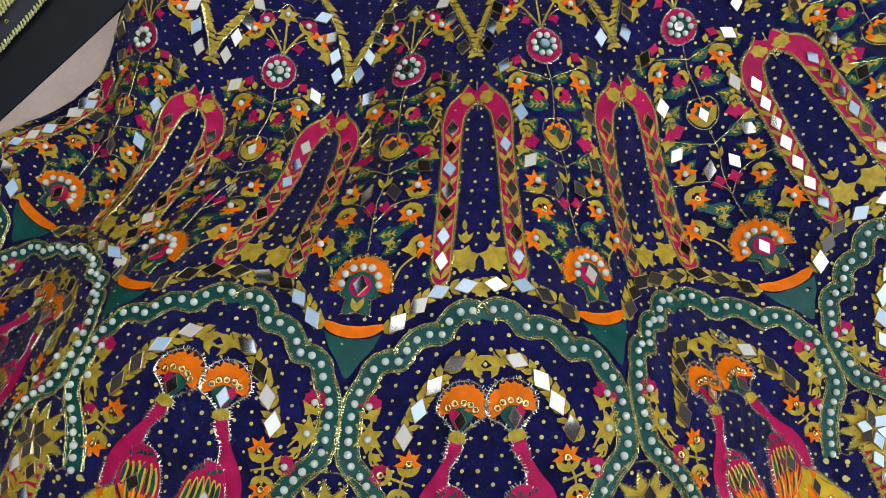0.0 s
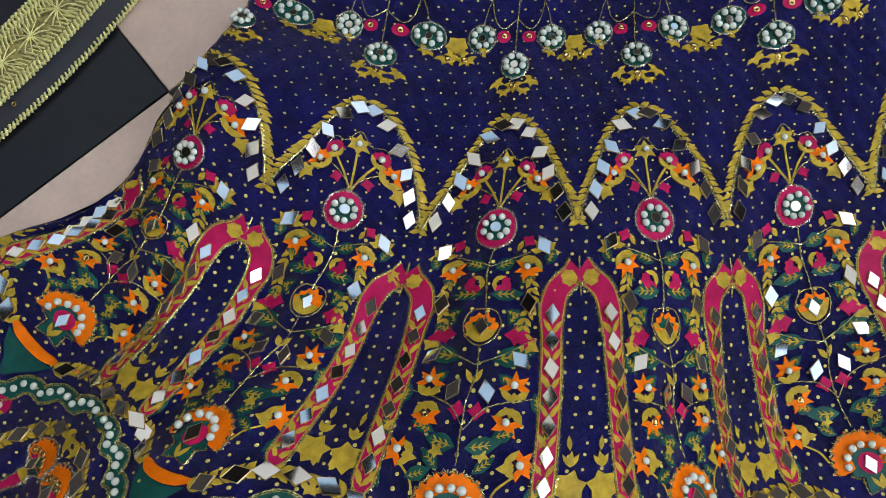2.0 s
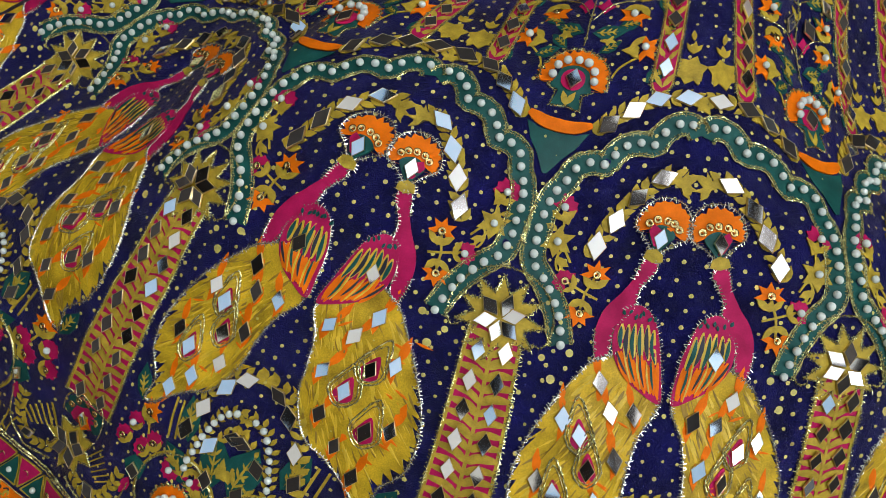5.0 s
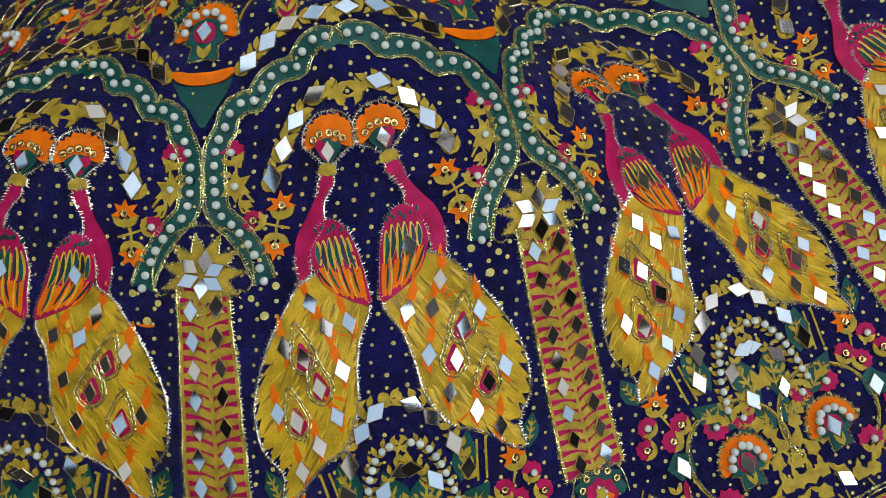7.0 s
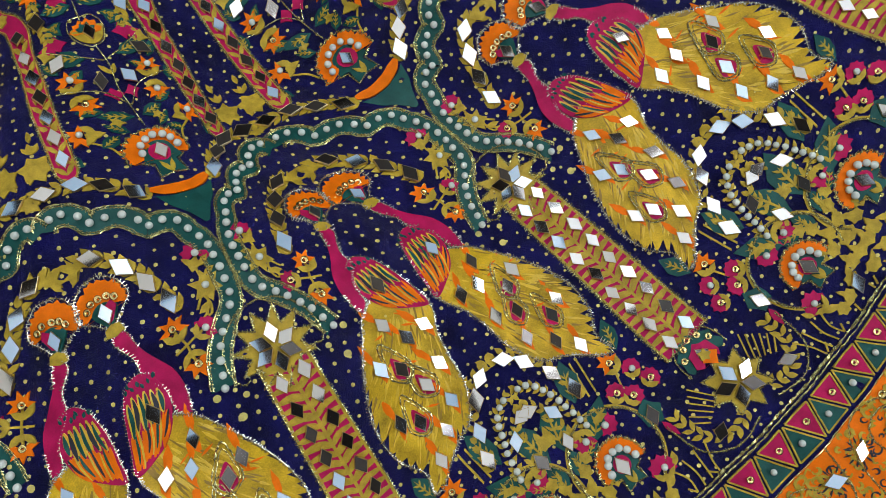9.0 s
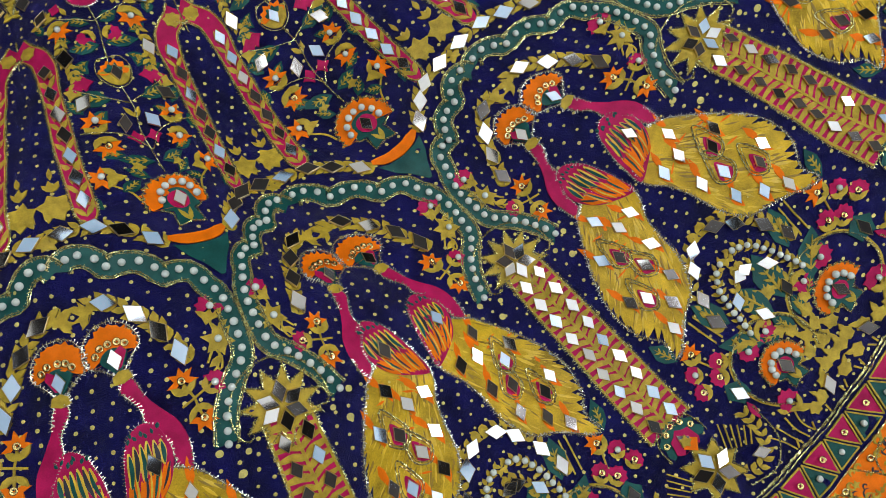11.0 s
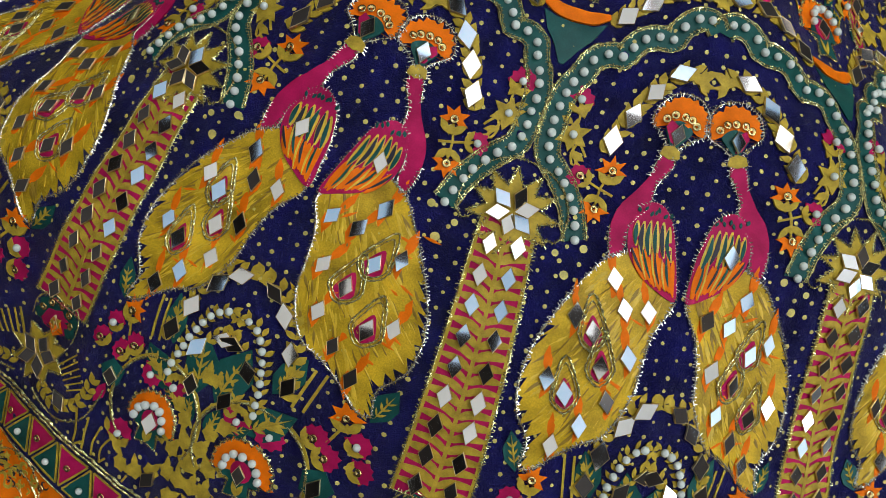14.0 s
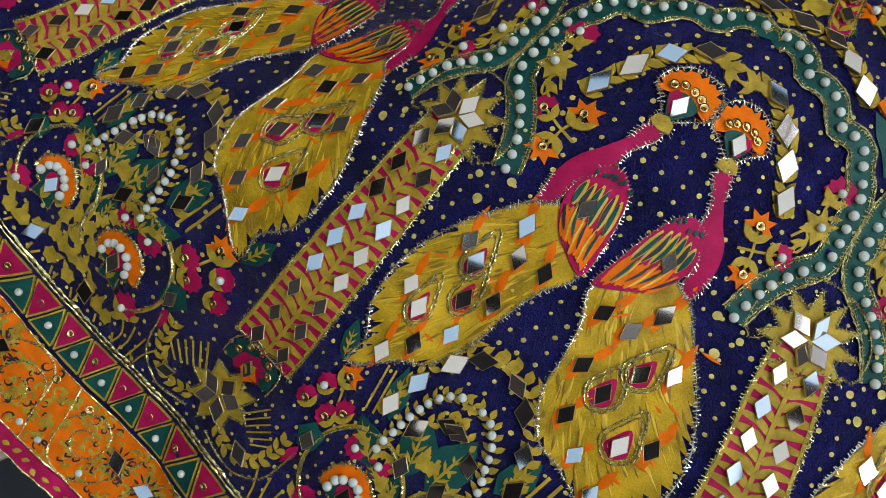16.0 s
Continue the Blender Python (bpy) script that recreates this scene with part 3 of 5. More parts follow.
def offset(pts, d):
    """A line beside a line, d metres to its left."""
    p = np.asarray(pts, float)
    k = wide(p[:, 1])
    m = np.stack([(p[:, 0] - p[:, 0].mean()) * k, p[:, 1]], 1)
    t = np.gradient(m, axis=0)
    t /= np.linalg.norm(t, axis=1)[:, None] + 1e-9
    d = np.broadcast_to(np.asarray(d, float), (len(p),))
    return np.stack([p[:, 0] - t[:, 1] * d / k, p[:, 1] + t[:, 0] * d], 1)


def heading(pts, i):
    m = metric(pts)
    t = m[min(i + 1, len(m) - 1)] - m[max(i - 1, 0)]
    return math.degrees(math.atan2(t[1], t[0]))


def ok(u, v):
    return inside_skirt(u, v)


def arch_band(g):
    for side in (1, -1):
        fr = Broad(g if side > 0 else g + 1, 0, side)
        if not ok(fr.u + side * 0.25, 0.0):
            continue
        line = along(ARCH, 0.0025)
        n = len(line)
        s = 0.0025 * np.arange(n)
        wave = 0.0088 * np.abs(np.sin(math.pi * (s[-1] - s) / 0.0335)) ** 0.8 - 0.0052
        wave *= np.clip((line[:, 1] + 0.006) / 0.014, 0, 1)
        line = offset(line, wave)
        lobe = np.full(n, 0.0084)
        c = Cut()
        c.ribbon(fr, line, lobe, 0.0012)
        band = c.made("arch_band", GREEN, skirt, "dark green scalloped band edged with gold cord")
        c = Cut()
        for d in (1, -1):
            c.cord(fr, offset(line, d * (lobe + 0.0002)), 0.001, rough=0.6)
            stitch(c, fr, offset(line, d * (lobe - 0.0014)), 0.0005, hair=0.0014)
        c.made("cord", CORD, band, "gold zari cord")
        for u, v in along(line, 0.0098)[:-1]:
            pearl(fr, u, v, band)


def stitch(cut, fr, pts, r=0.0008, closed=False, hair=0.0022):
    """A couched cord with short overcast stitches standing off it."""
    cut.cord(fr, pts, r, closed, rough=0.6)
    if isinstance(fr, Broad):
        q = along(pts, 0.0023)
        U, V = fr(q)
    else:
        p = np.asarray(pts, float)
        if closed:
            p = np.r_[p, p[:1]]
        U, V = fr(even(p, 0.0023))
    P = surf(U, V, 0.0022)
    t = np.gradient(P, axis=0)
    t /= np.linalg.norm(t, axis=1)[:, None] + 1e-9
    s = np.cross(t, (0, 0, 1.0))
    for k in range(len(P)):
        a, b = rng.uniform(0.5, 1.25) * hair, rng.uniform(0.5, 1.25) * hair
        sk = s[k] + t[k] * rng.uniform(-0.6, 0.6)
        o = len(cut.u)
        w = t[k] * 0.00036
        e0, e1 = P[k] - sk * a - (0, 0, 0.0006), P[k] + sk * b - (0, 0, 0.0006)
        for j, c in enumerate((e0 - w, e0 + w, P[k] + w + (0, 0, 0.0004), P[k] - w + (0, 0, 0.0004), e1 + w, e1 - w)):
            cut.xyz[o + j] = c
        cut.u += [0.0] * 6
        cut.v += [0.0] * 6
        cut.z += [0.0] * 6
        cut.f += [(o, o + 1, o + 2, o + 3), (o + 3, o + 2, o + 4, o + 5)]


def garland(cut, fr, pts, step=0.0075, length=0.009, width=0.0055, spread=38, one=0):
    """Pairs of leaves along a line; one: +1 or -1 for a single side."""
    broad = isinstance(fr, Broad)
    q = along(pts, step) if broad else even(pts, step)
    for i in range(len(q)):
        h = heading(q, i) if broad else math.degrees(math.atan2(*(q[min(i + 1, len(q) - 1)] - q[max(i - 1, 0)])[::-1]))
        for s in (1, -1):
            if one in (0, s):
                cut.leaf(fr, q[i][0], q[i][1], h + s * spread + rng.uniform(-8, 8), length, width)
    return q


def within(outline, x, y):
    """Whether a place lies inside a closed outline."""
    hit = False
    for (x0, y0), (x1, y1) in zip(outline, np.roll(outline, -1, axis=0)):
        if (y0 > y) != (y1 > y) and x < x0 + (y - y0) * (x1 - x0) / (y1 - y0):
            hit = not hit
    return hit


def peacock_shape(g, side):
    """Peacock motif as a plain shape: pink curl, striped wing and a long mustard plume set with mirrors."""
    fr = Broad(g + 0.5, 0, side)
    if not ok(fr.u + side * 0.2, -0.15):
        return
    label = "pink and mustard plumed paisley appliqué set with diamond mirrors"
    tail = smooth([(0.018, -0.143), (0.058, -0.165), (0.078, -0.188), (0.09, -0.212), (0.14, -0.238), (0.2, -0.246), (0.255, -0.257), (0.3, -0.268), (0.332, -0.268), (0.326, -0.25), (0.372, -0.23), (0.381, -0.203), (0.36, -0.18), (0.312, -0.154), (0.255, -0.132), (0.215, -0.12), (0.14, -0.112), (0.06, -0.12)], 5, True)
    ragged = tail.copy()
    for k in range(len(ragged)):
        d, v = ragged[k]
        if v < -0.205 or d > 0.27:
            ragged[k] = (d - 0.024 * (0.4 + rng.random()), v + 0.0065 * (0.4 + rng.random())) if k % 2 else (d + 0.004, v - 0.002)
    c = Cut()
    c.shape(fr, ragged, 0.0012, 0.011, True)
    plume = c.made("plume", TAIL, skirt, label)
    c = Cut()
    stitch(c, fr, np.r_[tail, tail[:1]], 0.0009)
    c.made("cord", SILVER, plume, "gold zari cord")
    c, dk = Cut(), Cut()
    done = 0
    while done < 170:
        t = rng.random()
        v = -0.125 - 0.14 * t
        mid = 0.1 + 0.85 * (-0.14 - v)
        d = rng.uniform(0.03, 0.37)
        turn, length = -62 + 110 * (d - mid) + rng.uniform(-12, 12), rng.uniform(0.01, 0.026)
        tip = (d + 1.1 * length * math.cos(radians(turn)) / wide(v), v + 1.1 * length * math.sin(radians(turn)))
        if within(tail, d, v) and within(tail, *tip):
            (c if done % 3 else dk).leaf(fr, d, v, turn, length, rng.uniform(0.0012, 0.0032), 0.0013)
            done += 1
    tagged(c.made("feather_work", STRAW, plume, "pale feather strokes"), kind="stuff")
    tagged(dk.made("shade_work", OLIVE, plume, "olive feather strokes"), kind="stuff")
    spots = [(0.187, -0.134), (0.148, -0.153), (0.08, -0.152), (0.273, -0.162), (0.222, -0.171), (0.185, -0.193), (0.118, -0.185), (0.315, -0.206), (0.262, -0.214), (0.152, -0.215), (0.212, -0.233), (0.268, -0.249)]
    flame, eye = Cut(), Cut()
    for k, (d, v) in enumerate(spots):
        f = fr.sub(d, v, rng.uniform(-6, 6) - 22 + 60 * d)
        if k in (4, 5, 8):
            drop = smooth([(0, 0.026), (-0.008, 0.008), (-0.0095, -0.004), (0, -0.013), (0.0095, -0.004), (0.008, 0.008)], 4, True)
            eye.shape(f, np.c_[drop[:, 0] * 0.62, drop[:, 1] * 0.55 - 0.003], 0.0018, 0.012)
            ring = Cut()
            ring.cord(f, drop, 0.0011, True, 0.0016, lift=0.0022, rough=0.5)
            ring.cord(f, drop * 0.8, 0.0007, True, 0.0016, lift=0.0022, rough=0.5)
            ring.made("drop_cord", CORD, plume, "thick gold cord drop")
        else:
            flame.leaf(f, 0.001, 0.003, 88, 0.021, 0.0075, 0.0017)
            flame.leaf(f, -0.0035, 0.004, -72, 0.019, 0.0085, 0.0016)
        diamond(f, 0, 0, plume, 0, 0.88)
    for k in range(12):
        d, v = rng.uniform(0.06, 0.31), rng.uniform(-0.24, -0.14)
        if 0.1 + (v + 0.2) * -1.2 < d < 0.3:
            flame.leaf(fr, d, v, 60 - 260 * d + rng.uniform(-15, 15), 0.012, 0.0026, 0.0015)
    flame.pieces("flame_mark", ORANGE, plume, "orange flame-shaped mark")
    eye.pieces("eye_drop", PINK, plume, "pink drop round a mirror")
    # wing
    wing = smooth([(0.172, -0.098), (0.15, -0.082), (0.104, -0.0775), (0.06, -0.086), (0.034, -0.104), (0.02, -0.124), (0.016, -0.142), (0.075, -0.136), (0.13, -0.126), (0.163, -0.113)], 5, True)
    c = Cut()
    c.shape(fr, wing, 0.0024, 0.01, True)
    c.made("wing", PINK, plume, "striped wing panel of pink, green, orange and gold")
    stripes = {"green": Cut(), "orange": Cut(), "dark": Cut(), "straw": Cut()}
    lens = lambda a, b, bend: smooth([a, ((a[0] + b[0]) / 2 + bend, (a[1] + b[1]) / 2), b], 3)
    body = np.array([0.0004, 0.0011, 0.0017, 0.0019, 0.0017, 0.0011, 0.0004])
    # covert feathers: dark lenses in yellow outlines, uneven in length
    for k in range(6):
        t = (k + 0.5) / 6
        drop = rng.uniform(-0.003, 0.003)
        a, b = (0.05 + 0.11 * t, -0.094 + 0.02 * t * (1 - t) + 0.4 * drop), (0.03 + 0.125 * t, -0.117 + 0.006 * t + drop)
        bend = rng.uniform(0.001, 0.007)
        stripes["straw"].ribbon(fr, lens(a, b, bend), body * 1.3, 0.003)
        stripes[("green", "dark", "green", "green", "dark", "green")[k]].ribbon(fr, lens((a[0] + 0.002, a[1] - 0.002), (b[0] + 0.003, b[1] + 0.001), bend), body * rng.uniform(0.6, 0.85), 0.0035)
    for k in range(7):
        stripes["green"].leaf(fr, 0.065 + 0.014 * k + rng.uniform(-0.004, 0.004), -0.086 + rng.uniform(-0.002, 0.002), rng.uniform(60, 120), 0.0042, 0.0028, 0.0034)
    # flight feathers: orange strokes with a few green and dark ones between
    for k in range(11):
        t = (k + rng.uniform(0.2, 0.8)) / 11
        a, b = (0.03 + 0.13 * t, -0.116 + 0.006 * t + rng.uniform(-0.002, 0.003)), (0.02 + 0.1 * t, -0.1405 + 0.011 * t + rng.uniform(-0.001, 0.003))
        stripes["orange"].ribbon(fr, lens(a, b, rng.uniform(0, 0.005)), body * rng.uniform(0.8, 1.35), 0.0031)
        if k % 3 == 1:
            stripes["green" if k % 2 else "dark"].ribbon(fr, lens((a[0] + 0.005, a[1]), (b[0] + 0.005, b[1] + 0.004), 0.003), body * 0.45, 0.0036)
        elif k % 3 == 2:
            stripes["straw"].ribbon(fr, lens((a[0] + 0.004, a[1] + 0.002), (b[0] + 0.004, b[1]), 0.003), body * 0.35, 0.0036)
    for key, mat in (("green", GREEN), ("orange", ORANGE), ("dark", DARK), ("straw", STRAW)):
        tagged(stripes[key].made(key + "_stripe_work", mat, plume), kind="stuff")
    if side > 0 or g % 2:
        diamond(fr, 0.116, -0.106, plume, 5, 0.85, 0.004)
    # pink curl with its gold cap
    curl = smooth([(0.212, -0.118), (0.224, -0.1), (0.21, -0.084), (0.172, -0.071), (0.144, -0.06), (0.124, -0.046), (0.085, -0.047), (0.083, -0.053), (0.103, -0.06), (0.121, -0.068), (0.126, -0.08), (0.15, -0.088), (0.172, -0.097), (0.178, -0.113)], 5, True)
    c = Cut()
    c.shape(fr, curl, 0.0018, 0.01, True)
    c.made("curl", PINK, plume, "plain pink satin curl")
    cap = fr.sub(0.098, -0.0455, 12, 0.78)
    c = Cut()
    c.shape(cap, [(-0.008, 0.0), (-0.006, 0.006), (0.001, 0.009), (0.008, 0.006), (0.009, -0.001), (0, -0.003)], 0.0026, 0.02)
    c.made("cap", GOLD, plume)
    c = Cut()
    stitch(c, fr, np.r_[curl[20:], curl[:6]], 0.0008)
    stitch(c, fr, wing[5:30], 0.0006)
    stitch(c, cap, [(-0.008, 0.0), (-0.006, 0.006), (0.001, 0.009), (0.008, 0.006), (0.009, -0.001)], 0.0007)
    c.made("curl_cord", SILVER, plume, "pale gold cord")
    # crest
    cf = fr.sub(0.083, -0.022, 8)
    c = Cut()
    c.bloom(cf, 0, -0.001, 0.0185, 13, 0.87, arc=225, lift=0.0014)
    crest = c.made("crest", ORANGE, skirt, "orange scalloped fan with green heart, sequins and mirror")
    c = Cut()
    c.shape(cf, smooth([(-0.009, -0.006), (-0.006, -0.002), (0, 0.0), (0.006, -0.002), (0.009, -0.006), (0.005, -0.013), (0.0, -0.019), (-0.005, -0.013)], 3, True), 0.0022, 0.02)
    c.made("heart", GREEN, crest)
    c = Cut()
    c.shape(cf, [(0.001, -0.004), (0.007, -0.001), (0.009, -0.006), (0.003, -0.015), (-0.001, -0.016)], 0.0028, 0.02)
    c.made("corner", PINK, crest)
    c = Cut()
    stitch(c, cf, smooth([(-0.0185, -0.004), (-0.017, 0.008), (-0.009, 0.017), (0.0, 0.019), (0.009, 0.017), (0.017, 0.008), (0.0185, -0.004), (0.01, -0.011), (0, -0.02), (-0.01, -0.011)], 3, True), 0.0008, True)
    c.made("cord", SILVER, crest)
    for k in range(5):
        t = radians(150 - 30 * k)
        sequin(cf, 0.0115 * math.cos(t), 0.0085 * math.sin(t) - 0.005, crest, 0.003, 0.0026)
    diamond(cf, 0, -0.009, crest, 0, 0.8, 0.0034)


def blossom(fr, a, b, kind, parent_cuts, r=0.0085, turn=0.0, bead="pearl"):
    """Small flower of two colours with a bead; kind: 'pink', 'orange' or 'gold'."""
    petal, base = parent_cuts[kind], parent_cuts["gold"]
    f = fr.sub(a, b, turn)
    r *= 0.98 if kind == "pink" else 1.12
    if kind == "gold":
        base.bloom(f, 0, 0, r, 6, 0.55)
    else:
        petal.bloom(f, 0, 0, r, 7 if kind == "pink" else 5, 0.82 if kind == "pink" else 0.52, arc=250)
        for side in (1, -1):
            base.leaf(f, 0, -0.95 * r, 90 - side * 48, 1.15 * r, 0.62 * r, 0.0018)
        base.leaf(f, 0, -1.0 * r, 90, 0.65 * r, 0.6 * r, 0.0017)
    parent_cuts["beads"].append((f, bead))


def cuts():
    return {"pink": Cut(), "orange": Cut(), "gold": Cut(), "green": Cut(), "cord": Cut(), "dark": Cut(), "beads": [], "mirrors": []}


def finish(c, name, label):
    """Turns the gathered flower work into one part with its pieces under it."""
    top = c["gold"].made(name, GOLD, skirt, label)
    if top is None:
        return None
    for key, mat, part_name in (("green", GREEN, "green_leaf"), ("pink", PINK, "pink_petals"), ("orange", ORANGE, "orange_petals"), ("dark", DARK, "dark_marks"), ("cord", CORD, "cord")):
        (c[key].made if key in ("cord", "dark") else c[key].pieces)(part_name, mat, top)
    for f, bead in c["beads"]:
        if bead == "pearl":
            pearl(f, 0, 0, top, 0.003, 0.0018)
        elif bead == "sequin":
            sequin(f, 0, 0, top, 0.003, 0.002)
    for f, turn, size in c["mirrors"]:
        diamond(f, 0, 0, top, turn, size)
    return top


def vein_leaf(c, fr, a, b, turn, length, width):
    """Green leaf with a gold sprig down its middle."""
    length, width = length * 1.2, width * 1.55
    f = fr.sub(a, b, turn)
    c["green"].leaf(f, 0, 0, 0, length, width, 0.0012)
    for k in range(3):
        for s in (1, -1):
            c["gold"].leaf(f, length * (0.22 + 0.18 * k), 0, s * 38, length * 0.2, length * 0.065, 0.0022)
    c["gold"].leaf(f, length * 0.12, 0, 0, length * 0.7, length * 0.06, 0.0022)


def arch_filling(g):
    """Leaf wreath over the peacock shapes, side sprigs, and the leaf fountain below."""
    axis = g + 0.5
    for side in (1, -1):
        fr = Broad(axis, 0, side)
        if not ok(axis + side * 0.3, -0.05):
            continue
        c = cuts()
        line = smooth([(0.3, -0.05), (0.262, -0.032), (0.215, -0.012), (0.155, 0.003), (0.09, 0.012), (0.045, 0.01)], 5)
        garland(c["gold"], fr, line, 0.0075, 0.011, 0.007)
        c["gold"].bloom(fr, 0.05, 0.006, 0.012, 5, 0.5, 60, arc=200)
        for d, v, t in ((0.11, 0.01, 60), (0.185, -0.005, 35), (0.235, -0.022, 15), (0.275, -0.041, 0)):
            c["mirrors"].append((fr.sub(d, v), t, 1.05))
        finish(c, "leaf_wreath", "curved gold leaf wreath with diamond mirrors")
        c = cuts()
        stem = smooth([(0.33, -0.064), (0.36, -0.062), (0.38, -0.054), (0.395, -0.042), (0.39, -0.03), (0.405, -0.018)], 4)
        c["gold"].ribbon(fr, along(stem, 0.004), 0.0008)
        blossom(fr, 0.405, -0.018, "pink", c, 0.0105, -10)
        blossom(fr, 0.397, -0.043, "gold", c, 0.011)
        c["gold"].leaf(fr, 0.375, -0.03, 60, 0.013, 0.008)
        c["gold"].leaf(fr, 0.39, -0.055, -160, 0.012, 0.007)
        c["gold"].leaf(fr, 0.405, -0.035, 20, 0.01, 0.006)
        finish(c, "flower_sprig", "gold sprig with a pink flower and pearls")
        c = cuts()
        for a, b in (((0.275, -0.075), (0.335, -0.07)), ((0.275, -0.075), (0.255, -0.062)), ((0.275, -0.075), (0.28, -0.088)), ((0.275, -0.075), (0.235, -0.078))):
            c["gold"].ribbon(fr, along([a, b], 0.004), 0.0008)
        blossom(fr, 0.342, -0.07, "pink", c, 0.009, -70, "sequin" if side < 0 else "pearl")
        blossom(fr, 0.255, -0.061, "orange", c, 0.0095, 0, "sequin")
        blossom(fr, 0.282, -0.09, "orange", c, 0.0095, 190, "sequin")
        curlp = smooth([(0.34, -0.056), (0.37, -0.048), (0.385, -0.056), (0.37, -0.064), (0.36, -0.058)], 5)
        c["gold"].ribbon(fr, along(curlp, 0.003), 0.0008)
        finish(c, "flower_sprig", "sprig of orange and pink flowers with sequins")
        # fountain
        c = cuts()
        pearls = smooth([(0.118, -0.3), (0.106, -0.28), (0.092, -0.263), (0.068, -0.25), (0.035, -0.243), (0.0, -0.244)], 5)
        garland(c["gold"], fr, pearls, 0.0068, 0.0075, 0.0045, 50)
        for d, v in along(pearls, 0.0073)[:-1]:
            c["beads"].append((fr.sub(d, v), "pearl"))
        outer = smooth([(0.168, -0.282), (0.16, -0.262), (0.135, -0.24), (0.1, -0.224), (0.05, -0.213), (0.0, -0.211)], 5)
        garland(c["gold"], fr, outer, 0.0085, 0.0095, 0.0065)
        for d, v, t in ((0.047, -0.217, 55), (0.092, -0.229, 30), (0.138, -0.251, 10), (0.16, -0.272, -10)):
            c["mirrors"].append((fr.sub(d, v), t, 1.0))
        inner = smooth([(0.068, -0.31), (0.062, -0.288), (0.05, -0.27), (0.022, -0.259), (0.0, -0.257)], 5)
        garland(c["gold"], fr, inner, 0.007, 0.008, 0.005)
        c["mirrors"] += [(fr.sub(0.01, -0.262), 80, 0.95), (fr.sub(0.068, -0.275), 30, 0.95), (fr.sub(0.045, -0.3), -15, 0.9)]
        vein_leaf(c, fr, 0.025, -0.305, 78, 0.036, 0.02)
        vein_leaf(c, fr, 0.1, -0.315, 40, 0.034, 0.018)
        vein_leaf(c, fr, 0.135, -0.282, 70, 0.03, 0.016)
        for d, v, t in ((0.01, -0.29, 80), (0.035, -0.326, 100), (0.02, -0.34, 60), (0.05, -0.35, 120), (0.085, -0.345, 40), (0.06, -0.318, 20)):
            c["gold"].bloom(fr, d, v, 0.0064, 6, 0.75, t)
            c["gold"].leaf(fr, d, v, t, 0.012, 0.006)
        finish(c, "leaf_fountain", "gold leaf fountain with pearls, mirrors and green leaves")
        # flower stalks under the plume
        c = cuts()
        blossom(fr, 0.29, -0.275, "orange", c, 0.01, 20, "sequin")
        vein_leaf(c, fr, 0.335, -0.272, 70, 0.024, 0.012)
        for d in (0.2, 0.225):
            c["gold"].ribbon(fr, along([(d, -0.254), (d - 0.02, -0.285)], 0.005), 0.0009)
        blossom(fr, 0.33, -0.29, "pink", c, 0.009, -30)
        blossom(fr, 0.35, -0.306, "pink", c, 0.009, -60, "sequin")
        c["gold"].ribbon(fr, along([(0.29, -0.282), (0.27, -0.297)], 0.004), 0.0009)
        finish(c, "flower_sprig", "small orange and pink flowers on gold stalks")


